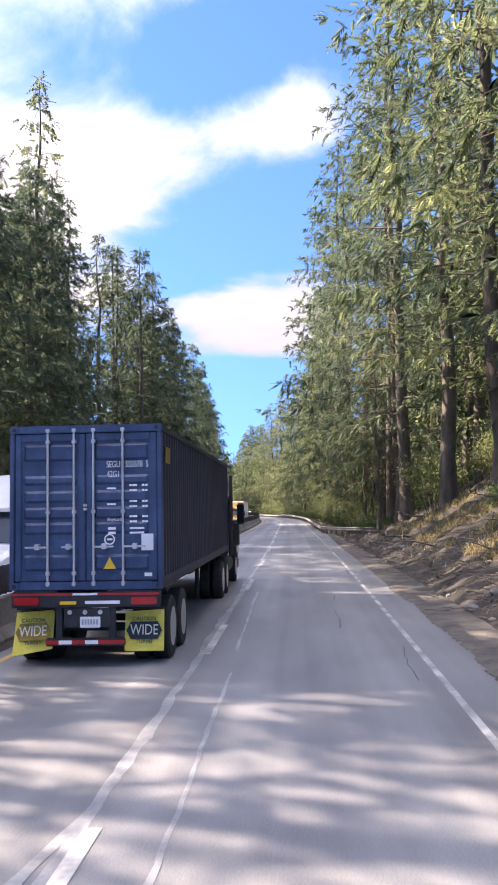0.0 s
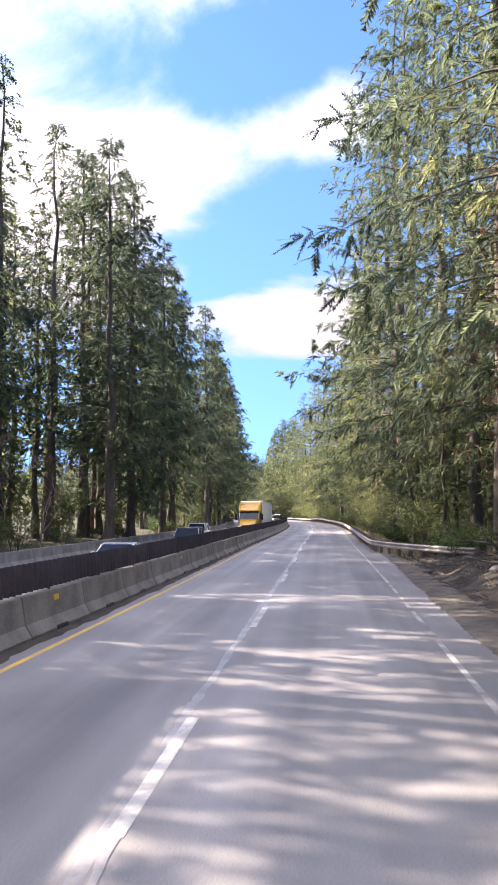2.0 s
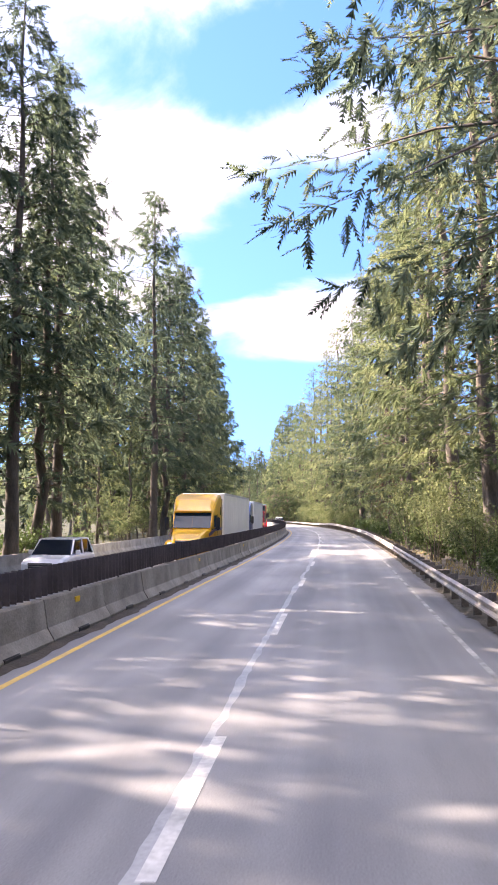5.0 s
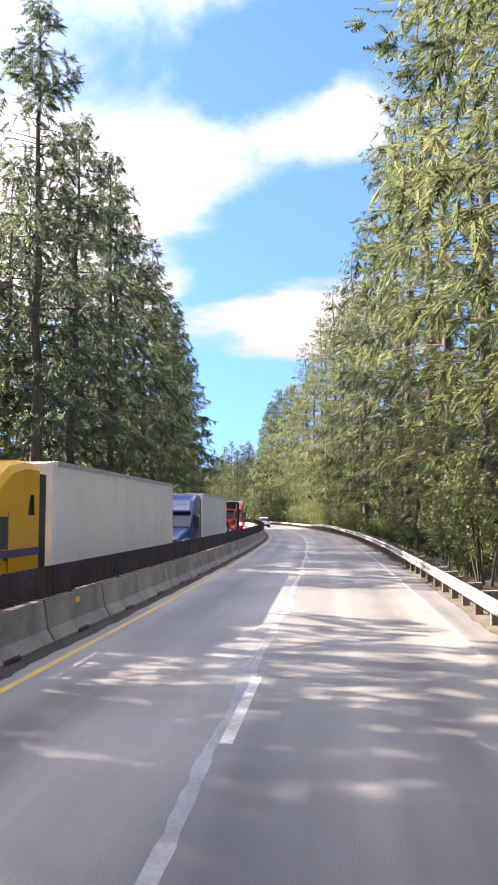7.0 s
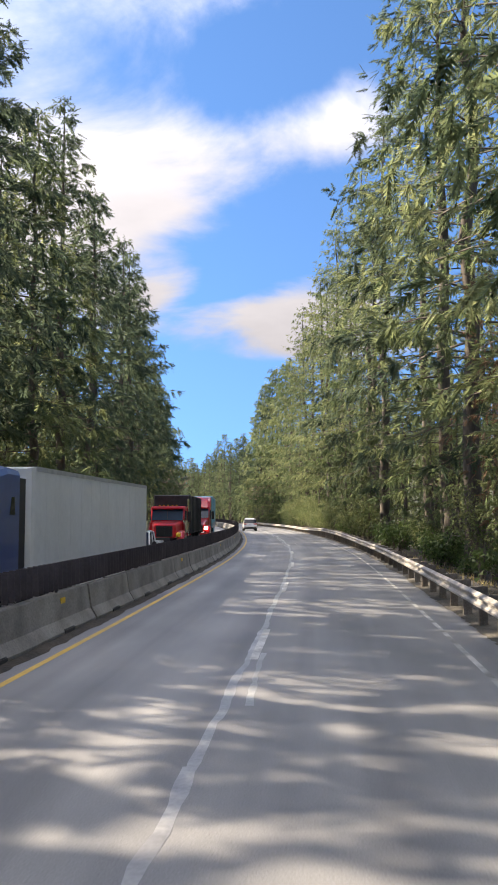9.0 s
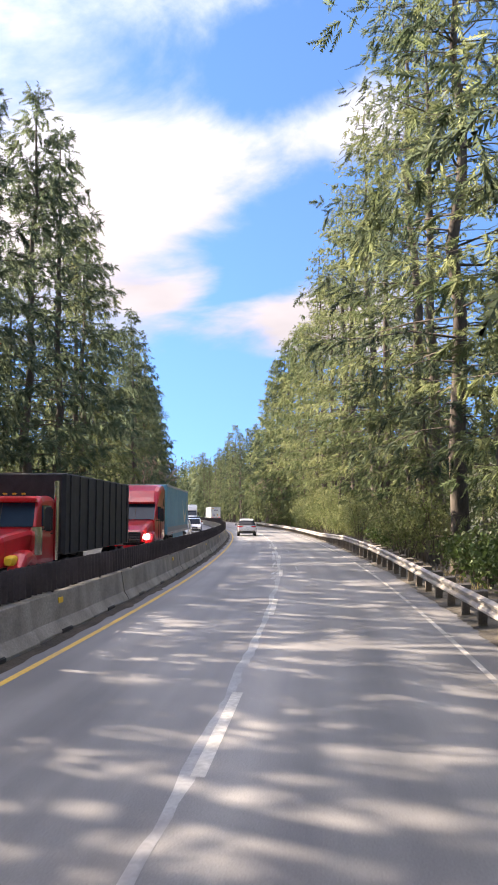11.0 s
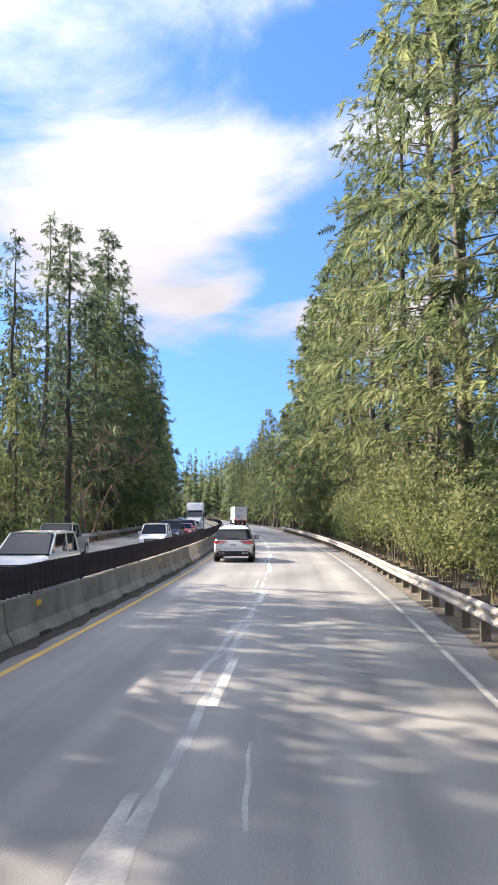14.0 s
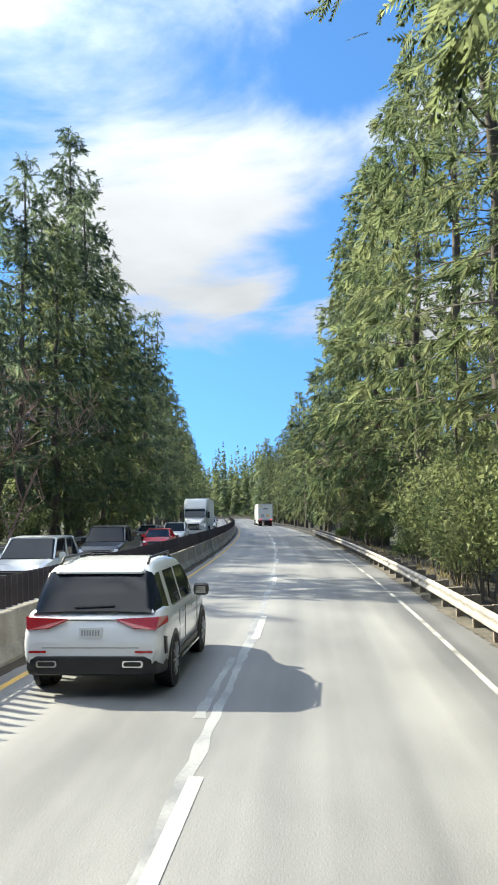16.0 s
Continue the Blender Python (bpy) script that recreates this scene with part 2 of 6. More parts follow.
mat("zinc", (0.52, 0.53, 0.55), 0.4, metal=0.4, vary=0.15)
mat("steel_black", (0.03, 0.03, 0.033), 0.6, metal=0.2, vary=0.25, scale=3, fine=20)
mat("glass_dark", (0.010, 0.014, 0.022), 0.06, vary=0.05, spec=0.2)
mat("glass_blue", (0.025, 0.05, 0.08), 0.06, vary=0.05, spec=0.16)
mat("tail_red", (0.45, 0.012, 0.015), 0.2, vary=0.1, coat=0.6)
mat("tail_lit", (0.6, 0.03, 0.03), 0.3, vary=0.1, emit=(1, 0.06, 0.05, 2.5))
mat("lamp_clear", (0.75, 0.76, 0.78), 0.1, vary=0.05, spec=0.8)
mat("lamp_lit", (0.9, 0.88, 0.8), 0.2, vary=0.02, emit=(1, 0.95, 0.85, 5.0))
mat("flap_yellow", (0.74, 0.60, 0.07), 0.6, vary=0.15, scale=4, fine=20, second=(0.82, 0.70, 0.12))
mat("sticker_yellow", (0.80, 0.50, 0.03), 0.5, vary=0.08)
mat("sticker_faded", (0.30, 0.20, 0.03), 0.7, vary=0.3, scale=6)
mat("tape_red", (0.45, 0.02, 0.02), 0.4, vary=0.15)
mat("print_white", (0.78, 0.79, 0.82), 0.5, vary=0.08)
mat("print_black", (0.02, 0.02, 0.022), 0.5, vary=0.1)
mat("print_grey", (0.33, 0.35, 0.37), 0.5, vary=0.1)
mat("plate_paper", (0.72, 0.74, 0.76), 0.5, vary=0.06)
mat("cream", (0.80, 0.76, 0.58), 0.5, vary=0.08)


def road_material():
    """Asphalt that is paler and darker in long streaks along the wheel tracks, with blotches and grit."""
    m = bpy.data.materials.new("asphalt")
    m.use_nodes = True
    n, l = m.node_tree.nodes, m.node_tree.links
    b = n["Principled BSDF"]
    uv = n.new("ShaderNodeUVMap")

    def tex(sx, sy, scale, detail, lo, hi, p0, p1):
        mp = n.new("ShaderNodeMapping")
        mp.inputs["Scale"].default_value = (sx, sy, 1)
        l.new(uv.outputs[0], mp.inputs["Vector"])
        t = n.new("ShaderNodeTexNoise")
        t.inputs["Scale"].default_value, t.inputs["Detail"].default_value = scale, detail
        l.new(mp.outputs[0], t.inputs["Vector"])
        r = n.new("ShaderNodeValToRGB")
        r.color_ramp.elements[0].position, r.color_ramp.elements[1].position = p0, p1
        r.color_ramp.elements[0].color, r.color_ramp.elements[1].color = (*lo, 1), (*hi, 1)
        l.new(t.outputs["Fac"], r.inputs[0])
        return t, r.outputs["Color"]

    _, streak = tex(1.0, 0.012, 1.1, 3.0, (0.135, 0.136, 0.141), (0.262, 0.260, 0.255), 0.30, 0.70)
    _, blotch = tex(1.0, 0.35, 0.5, 5.0, (0.74, 0.74, 0.75), (1.20, 1.19, 1.18), 0.32, 0.68)
    grit, speck = tex(1.0, 1.0, 55.0, 2.0, (0.82, 0.82, 0.82), (1.18, 1.18, 1.18), 0.30, 0.70)
    last = streak
    for c in (blotch, speck):
        mx = n.new("ShaderNodeMix")
        mx.data_type, mx.blend_type = "RGBA", "MULTIPLY"
        mx.inputs["Factor"].default_value = 1.0
        l.new(last, mx.inputs["A"])
        l.new(c, mx.inputs["B"])
        last = mx.outputs["Result"]
    l.new(last, b.inputs["Base Color"])
    b.inputs["Roughness"].default_value = 0.62
    bp = n.new("ShaderNodeBump")
    bp.inputs["Strength"].default_value, bp.inputs["Distance"].default_value = 0.35, 0.01
    l.new(grit.outputs["Fac"], bp.inputs["Height"])
    l.new(bp.outputs["Normal"], b.inputs["Normal"])
    MATS["asphalt"] = m


road_material()


# ---- builders ----
def mesh_from(name, verts, faces, material, smooth=False):
    me = bpy.data.meshes.new(name)
    me.from_pydata(verts, [], faces)
    me.update()
    if smooth:
        me.polygons.foreach_set("use_smooth", np.ones(len(me.polygons), bool))
    me.materials.append(MATS[material])
    return me


def part(name, bm, material, parent=None, label="", smooth=False):
    """Links a bmesh as one mesh object under a thing or a part."""
    me = bpy.data.meshes.new(name)
    bmesh.ops.recalc_face_normals(bm, faces=bm.faces)
    bm.to_mesh(me)
    bm.free()
    if smooth:
        me.polygons.foreach_set("use_smooth", np.ones(len(me.polygons), bool))
    me.materials.append(MATS[material])
    ob = new(name, me)
    ob.parent = parent
    if label:
        ob["label"] = label
    return ob


def sweep(name, profile, s0, s1, step, material, closed=True, parent=None, wob=0.0):
    """A strip whose profile of (u, z) runs along the road."""
    ss = np.linspace(s0, s1, max(2, int(round((s1 - s0) / step)) + 1))
    verts, faces, n = [], [], len(profile)
    for s in ss:
        verts += [along(s, u, z) for u, z in profile]
    for i in range(len(ss) - 1):
        for j in range(n if closed else n - 1):
            a, b = i * n + j, i * n + (j + 1) % n
            faces.append((a, b, b + n, a + n))
    if closed:
        faces += [tuple(range(n)), tuple(range(len(verts) - 1, len(verts) - n - 1, -1))]
    bm = bmesh.new()
    me = mesh_from(name, verts, faces, material)
    ob = new(name, me)
    ob.parent = parent
    return ob


def box(bm, x0, x1, y0, y1, z0, z1, bevel=0.0):
    r = bmesh.ops.create_cube(bm, size=1.0, matrix=Matrix.Translation(((x0 + x1) / 2, (y0 + y1) / 2, (z0 + z1) / 2)) @ Matrix.Diagonal((x1 - x0, y1 - y0, z1 - z0, 1)))
    if bevel:
        edges = list({e for v in r["verts"] for e in v.link_edges})
        bmesh.ops.bevel(bm, geom=edges, offset=bevel, segments=2, affect="EDGES")
    return bm


# ---- ground ----
def ground_height(s, u):
    """The verge rises to a bank beside the first stretch, and falls away a little beyond the rail after it."""
    z = -0.06
    if u > 3.9:
        rise = max(0.0, min(1.0, (78 - s) / 22))
        d = u - 3.9
        z += rise * (0.50 * min(d, 9) + 0.25 * max(0, d - 9)) - (1 - rise) * 0.16 * max(0.0, min(d - 1.2, 10))
        z += 0.22 * min(d, 2.5) / 2.5 * noise.noise((s * 0.55, u * 0.55, 0)) + 0.6 * min(d, 8) / 8 * noise.noise((s * 0.1, u * 0.1, 4))
        z += (0.10 + 0.16 * rise) * min(d, 2) / 2 * (noise.noise((s * 1.1, u * 1.1, 9)) + 0.6 * noise.noise((s * 2.6, u * 2.6, 5))) + 0.16 * max(0, d - 30)
    if s > 640:
        z += min(1.0, (s - 640) / 600) * 34 * min(1.0, max(0.0, abs(u + 5) - 0) / 40 + 0.35)
    if u < -16.2:
        d = -16.2 - u
        z += -0.3 + 0.10 * min(d, 4) + 0.25 * min(d, 4) / 4 * noise.noise((s * 0.3, u * 0.3, 7)) + 0.10 * max(0, d - 26)
    elif u < -6.2:
        z = opposite_height(s) - 0.06 if s <= 640 else z
    return z


def opposite_height(s):
    """The other carriageway lies a little lower along the middle of the drive."""
    return float(np.interp(s, [-200, 175, 215, 900], [-0.40, -0.40, 0.0, 0.0]))


gs = np.concatenate([np.arange(-1500, -40, 90), np.arange(-40, 0, 1.5), np.arange(0, 66, 0.4), np.arange(66, 110, 1.5), np.arange(110, 420, 4), np.arange(420, 2500, 90)])
gu = np.concatenate([np.arange(-900, -60, 60), np.arange(-60, -16.3, 3), [-16.2, -16, -10, -6.5, -6.1, -3, 0, 3, 3.9], np.arange(4.15, 10, 0.3), np.arange(10, 22, 0.8), np.arange(22, 60, 3), np.arange(60, 960, 60)])
gv = [along(s, u, ground_height(s, u)) for s in gs for u in gu]
gf = [(i * len(gu) + j, i * len(gu) + j + 1, (i + 1) * len(gu) + j + 1, (i + 1) * len(gu) + j) for i in range(len(gs) - 1) for j in range(len(gu) - 1)]
ground_me = mesh_from("ground", gv, gf, "soil", True)
ground_me.materials.append(MATS["litter"])
strip_of = [int(gu[j] > 13 or gu[j] < -19) for i in range(len(gs) - 1) for j in range(len(gu) - 1)]
ground_me.polygons.foreach_set("material_index", strip_of)
tagged(new("ground", ground_me), "brown forest soil with needle litter and dirt banks", "ground", kind="structure")

# ---- road ----
EDGE, LANE, YELLOW = 2.21, -1.35, -4.69


def strip(name, profile, s0, s1, step, material, level=None, closed=False):
    """A strip along the road with a profile of (u, z), and a map of metres across and along."""
    ss = np.linspace(s0, s1, max(2, int(round((s1 - s0) / step)) + 1))
    n = len(profile)
    verts = [along(s, u, z + (level(s) if level else 0)) for s in ss for u, z in profile]
    m = n if closed else n - 1
    faces = [(i * n + j, i * n + (j + 1) % n, (i + 1) * n + (j + 1) % n, (i + 1) * n + j) for i in range(len(ss) - 1) for j in range(m)]
    if closed:
        faces += [tuple(range(n))[::-1], tuple(range(len(verts) - n, len(verts)))]
    me = mesh_from(name, verts, faces, material)
    uv = me.uv_layers.new(name="UVMap")
    idx = np.empty(len(me.loops), int)
    me.loops.foreach_get("vertex_index", idx)
    uv.data.foreach_set("uv", np.stack([np.array([p[0] for p in profile])[idx % n], ss[idx // n]], 1).ravel())
    return new(name, me)


tagged(strip("road", [(-5.7, -0.2), (-5.7, 0), (-3, 0), (0, 0), (2.2, 0), (3.55, -0.015), (3.75, -0.08), (3.8, -0.2)], -120, 640, 2, "asphalt"), "grey worn two-lane asphalt carriageway", "road", kind="structure")
tagged(strip("road_opposite", [(-15.9, -0.2), (-15.9, 0.0), (-11, 0), (-6.3, 0.0), (-6.3, -0.2)], -120, 640, 2, "asphalt", opposite_height), "grey asphalt carriageway for oncoming traffic", "road", kind="structure")
tagged(strip("edge_line", [(EDGE - 0.05, 0.004), (EDGE + 0.05, 0.004)], -100, 600, 2, "line_worn"), "worn white painted road edge line", "road marking", kind="structure")
tagged(strip("yellow_line", [(YELLOW - 0.06, 0.004), (YELLOW + 0.06, 0.004)], -100, 600, 2, "line_yellow"), "yellow painted line along the median", "road marking", kind="structure")
tagged(strip("edge_line_opposite", [(-14.7, 0.004), (-14.58, 0.004)], -100, 600, 2, "line_white", opposite_height), "white painted edge line of the oncoming lanes", "road marking", kind="structure")


def ribbon(name, points, width, material, z):
    """A flat, uneven ribbon on the asphalt along points of (s, u)."""
    verts, faces = [], []
    r = random.Random(str(points[0]))
    for i, (s, u) in enumerate(points):
        a, b = points[max(0, i - 1)], points[min(len(points) - 1, i + 1)]
        d = Vector((b[1] - a[1], b[0] - a[0]))
        d = d.normalized() if d.length else Vector((0, 1))
        w = width * (0.45 + 1.1 * abs(noise.noise((s * 0.21, u, 3.3))) + 0.45 * r.random()) / 2
        for sign in (-1, 1):
            verts.append(along(s - sign * d.x * w, u + sign * d.y * w, z))
    for i in range(len(points) - 1):
        faces.append((2 * i, 2 * i + 1, 2 * i + 3, 2 * i + 2))
    return new(name, mesh_from(name, verts, faces, material))


def wander(s0, s1, u0, amount, step=0.7, seed=0, drift=0.0):
    return [(s, u0 + drift * (s - s0) / (s1 - s0) + amount * (noise.noise((s * 0.35, seed * 3.1, 0)) + 0.5 * noise.noise((s * 1.3, seed * 3.1, 5)) + 0.25 * noise.noise((s * 4.1, seed * 3.1, 8)))) for s in np.arange(s0, s1, step)]


r7 = random.Random(7)
seam_label = "pale sealed crack wandering along the lane line"
tagged(ribbon("sealed_crack", wander(-20, 330, LANE - 0.10, 0.07, 0.3, 1), 0.14, "sealant", 0.003), seam_label, "road crack", kind="structure")
for i, (s0, s1, off, drift) in enumerate([(5.4, 12.7, 0.59, -0.04), (14.5, 25, 0.51, -0.17), (5.0, 8.0, -0.31, 0.24), (24.5, 29, -0.08, -0.15), (36, 41.4, 0.06, -0.22), (66.6, 67.4, 0.12, -0.30), (67.4, 68.7, -0.33, 0.36), (70, 71.8, 0.15, 0.21), (116, 120.4, 0.0, -0.28), (120.2, 124, -0.28, 0.15), (123.4, 124.3, -0.38, 0.30), (126.5, 127.6, -0.13, -0.20), (127.5, 129.8, -0.32, 0.27), (144, 146, -0.05, -0.12), (148.3, 152.4, 0.18, -0.06), (199, 201.4, -0.27, 0.25), (201.4, 203.4, -0.35, 0.26), (203.6, 206.8, 0.70, -0.07), (205.8, 209.5, -0.36, 0.10), (211.5, 221.6, -0.32, 0.04), (220.7, 223.4, 0.74, -0.17), (225.5, 233.3, -0.42, 0.18), (228, 230.5, -0.36, 0.42), (230.7, 232.5, -0.33, 0.0), (235.2, 236.4, -0.45, 0.22), (239.7, 245.2, -0.31, 0.0), (255, 259.5, -0.28, 0.0)]):
    tagged(ribbon("sealed_crack", wander(s0, s1, LANE + off, 0.06, 0.25, 20 + i, drift), (0.055 if off > 0.4 else 0.085 + 0.05 * r7.random()), "sealant", 0.0040 + 0.0004 * (i % 5)), seam_label, "road crack", kind="structure")
for s0, s1, u0, drift in ((17.2, 20.4, 1.0, 0.05), (22.3, 23.8, 1.15, 0.05), (12, 15, 1.9, 0.1), (30, 38, 2.05, 0.1), (16, 21, -3.4, 0.2)):
    tagged(ribbon("open_crack", wander(s0, s1, u0, 0.12, 0.4, s0, drift), 0.020, "crack", 0.005), "thin dark open crack in the asphalt", "road crack", kind="structure")
# lane dashes, a little closer together on the first stretch
dash_ends = [130.85 + 12.19 * k for k in range(36)] + [130.85 - 11.3 * k for k in range(1, 15)]
for end in sorted(dash_ends):
    tagged(strip("lane_dash", [(LANE - 0.07, 0.006), (LANE + 0.07, 0.006)], end - 3.6, end, 1.2, "line_white"), "worn white lane dash on the asphalt", "road marking", "lane dashes", "structure")

# ---- median: concrete barrier, and a screen of slats on it ----
SEG, PHASE = 3.81, 129.7


def profile_mesh(name, profile, length, material, gap=0.0, rows=2):
    """A straight block of that profile of (x, z), along y from 0."""
    n, verts, faces = len(profile), [], []
    for i in range(rows):
        y = gap + (length - 2 * gap) * i / (rows - 1)
        verts += [(x, y, z) for x, z in profile]
    for i in range(rows - 1):
        for j in range(n):
            faces.append((i * n + j, i * n + (j + 1) % n, (i + 1) * n + (j + 1) % n, (i + 1) * n + j))
    faces += [tuple(range(n))[::-1], tuple(range(len(verts) - n, len(verts)))]
    me = mesh_from(name, verts, faces, material)
    bm = bmesh.new()
    bm.from_mesh(me)
    bmesh.ops.recalc_face_normals(bm, faces=bm.faces)
    bm.to_mesh(me)
    bm.free()
    return me


def child_at(name, me, parent, m):
    ob = new(name, me)
    ob.parent = parent
    ob.matrix_basis = m
    return ob


barrier = tagged(new("median_barrier"), "weathered grey concrete barrier in short segments with a dark screen", "barrier", kind="structure")
side = [(0.30, 0.0), (0.30, 0.09), (0.17, 0.30), (0.09, 0.79), (0.075, 0.81)]
block = profile_mesh("segment", side + [(-x, z) for x, z in reversed(side)], SEG, "concrete", 0.03)
slot = bmesh.new()
box(slot, 0.20, 0.316, 1.45, 2.15, 0.0, 0.125, 0.02)
bmesh.ops.recalc_face_normals(slot, faces=slot.faces)
slot_me = bpy.data.meshes.new("drain_slot")
slot.to_mesh(slot_me)
slot.free()
slot_me.materials.append(MATS["black_trim"])
refl = bmesh.new()
box(refl, 0.085, 0.125, 1.74, 2.05, 0.58, 0.70, 0.008)
refl_me = bpy.data.meshes.new("reflector")
refl.to_mesh(refl_me)
refl.free()
refl_me.materials.append(MATS["sticker_yellow"])
U_BARRIER = -5.52
k = -50
while PHASE + SEG * k < 520:
    s = PHASE + SEG * k
    tilt = r7.gauss(0, 0.25)
    seg = child_at("segment", block, barrier, spot(s, U_BARRIER + r7.gauss(0, 0.012), 0.0, tilt))
    child_at("drain_slot", slot_me, seg, Matrix())
    if k % 4 == 2:
        child_at("reflector", refl_me, seg, Matrix())
    k += 1
SLAT_STEP = 0.30


def slat_verts():
    bm = bmesh.new()
    box(bm, -0.115, 0.115, -0.012, 0.012, 0.87, 1.40)
    for v in bm.verts:
        if v.co.z > 1.3:
            v.co.x *= 0.86
    return bm


bm = slat_verts()
slat_me = bpy.data.meshes.new("slat")
bm.to_mesh(slat_me)
slat_me.materials.append(MATS["screen_slat"])
sv, sf = [tuple(v.co) for v in bm.verts], [tuple(v.index for v in f.verts) for f in bm.faces]
bm.free()
rest_v, rest_f = [], []
for i in range(int(480 / SLAT_STEP)):
    s = -40 + i * SLAT_STEP
    m = spot(s, U_BARRIER, 0.0, r7.gauss(0, 3))
    if 195 < s < 280:
        child_at("slat", slat_me, barrier, m)
    else:
        o = len(rest_v)
        rest_v += [tuple(m @ Vector(v)) for v in sv]
        rest_f += [tuple(a + o for a in f) for f in sf]
screen = new("slat_row", mesh_from("slat_row", rest_v, rest_f, "screen_slat"))
screen.parent = barrier
screen["kind"] = "stuff"
rail = strip("screen_rail", [(U_BARRIER - 0.025, 0.92), (U_BARRIER + 0.025, 0.92), (U_BARRIER + 0.025, 0.95), (U_BARRIER - 0.025, 0.95)], -40, 480, 2, "screen_slat", closed=True)
rail.parent = barrier
foot = profile_mesh("rail_foot", [(-0.02, 0.80), (0.02, 0.80), (0.02, 0.93), (-0.02, 0.93)], 0.06, "screen_slat")
for i in range(137):
    child_at("rail_foot", foot, barrier, spot(-40 + SEG * i, U_BARRIER))

# dirt that has gathered along the foot of the barrier
dv, df = [], []
for i, s in enumerate(np.arange(-40, 420, 0.35)):
    w = 0.16 + 0.22 * (0.5 + 0.5 * noise.noise((s * 0.45, 2, 0))) ** 2 + 0.10 * noise.noise((s * 1.7, 8, 0))
    dv += [along(s, U_BARRIER + 0.29, 0.045 + 0.035 * noise.noise((s, 1, 1))), along(s, U_BARRIER + 0.31 + max(0.03, w) * 0.6, 0.025), along(s, U_BARRIER + 0.31 + max(0.05, w), 0.003)]
    if i:
        a = 3 * i
        df += [(a - 3, a - 2, a + 1, a), (a - 2, a - 1, a + 2, a + 1)]
tagged(new("dirt_drift", mesh_from("dirt_drift", dv, df, "soil", True)), "dark grit gathered along the foot of the concrete barrier", "dirt", kind="stuff")
# grit on the right-hand verge, over the ragged edge of the asphalt
dv, df = [], []
for i, s in enumerate(np.arange(-20, 420, 0.1)):
    inner = 2.98 + 0.30 * min(1.0, max(0.0, (s - 58) / 12)) - 0.35 * min(1.0, max(0.0, (s - 86) / 12)) + 0.16 * noise.noise((s * 0.22, 3, 0)) + 0.08 * noise.noise((s * 1.1, 6, 0)) + 0.10 * noise.noise((s * 4.3, 2, 0)) + 0.05 * noise.noise((s * 11, 5, 0))
    dv += [along(s, inner, 0.004), along(s, inner + 0.25, 0.03 + 0.02 * noise.noise((s * 2, 4, 0))), along(s, 3.95, 0.05 + 0.05 * noise.noise((s * 1.1, 9, 0))), along(s, 4.4, -0.12)]
    if i:
        a = 4 * i
        df += [(a - 4, a - 3, a + 1, a), (a - 3, a - 2, a + 2, a + 1), (a - 2, a - 1, a + 3, a + 2)]
tagged(new("verge_grit", mesh_from("verge_grit", dv, df, "verge_gravel", True)), "loose brown grit along the ragged asphalt edge", "dirt", kind="stuff")


# ---- steel guard rails ----
BEAM = [(0.0, 0.46), (-0.02, 0.475), (-0.075, 0.51), (-0.075, 0.55), (-0.015, 0.595), (-0.015, 0.64), (-0.075, 0.685), (-0.075, 0.725), (-0.02, 0.76), (0.0, 0.775)]


def guard_rail(s0, s1, u, flip, label, drop=None):
    g = tagged(new("guard_rail"), label, "guard rail", kind="structure")
    f = -1 if flip else 1
    prof = [(x * f, z) for x, z in BEAM] + [(x * f + 0.008 * f, z) for x, z in reversed(BEAM)]
    s = s0
    while s < s1 - 0.1:
        e = min(s + 3.81, s1)
        verts, n = [], len(prof)
        for q in (s, (s + e) / 2, e + 0.03):
            lift = drop(q) if drop else (0.0, 0.0)
            verts += [along(q, u + x + lift[0], z + lift[1]) for x, z in prof]
        faces = [(i * n + j, i * n + (j + 1) % n, (i + 1) * n + (j + 1) % n, (i + 1) * n + j) for i in range(2) for j in range(n)]
        b = new("beam", mesh_from("beam", verts, faces, "galvanised"))
        b.parent = g
        s = e
    bm = bmesh.new()
    box(bm, -0.09, 0.09, -0.075, 0.075, -0.7, 0.80, 0.01)
    post = bpy.data.meshes.new("post")
    bm.to_mesh(post)
    bm.free()
    post.materials.append(MATS["post_wood"])
    bm = bmesh.new()
    box(bm, -0.09, 0.09, -0.07, 0.07, 0.45, 0.79, 0.008)
    block_me = bpy.data.meshes.new("spacer_block")
    bm.to_mesh(block_me)
    bm.free()
    block_me.materials.append(MATS["post_wood"])
    s = s0 + 0.5
    while s < s1:
        lift = drop(s) if drop else (0.0, 0.0)
        lean = (16 if 174 < s < 214 else 0) + r7.gauss(0, 2.0) if drop else 0
        p = child_at("post", post, g, spot(s, u + f * 0.29 + lift[0], lift[1], r7.gauss(0, 1.5)) @ pose(0, 0, 0, lean))
        child_at("spacer_block", block_me, p, pose(-f * 0.185, 0, 0))
        s += 1.905
    return g


def rail_end(s):
    """The near end turns away from the road and runs into the bank; farther on the rail stands higher, then lower."""
    d = max(0.0, 82 - s) / 16
    return (3.4 * d ** 1.35, 0.16 * d ** 2 + float(np.interp(s, [60, 118, 153, 191, 208, 222, 243, 400], [-0.07, -0.07, 0.05, 0.0, 0.14, 0.18, -0.10, -0.13])))


guard_rail(66, 330, 2.88, False, "galvanised steel guard rail on dark timber posts, spattered with dirt", rail_end)
guard_rail(214, 420, -16.1, True, "galvanised steel guard rail beside the oncoming lanes")
parapet = tagged(new("parapet"), "low grey concrete barrier beyond the oncoming lanes", "barrier", kind="structure")
for i in range(56):
    child_at("segment", block, parapet, spot(0 + SEG * i, -16.05, -0.42 if i < 46 else -0.2, r7.gauss(0, 0.3)))


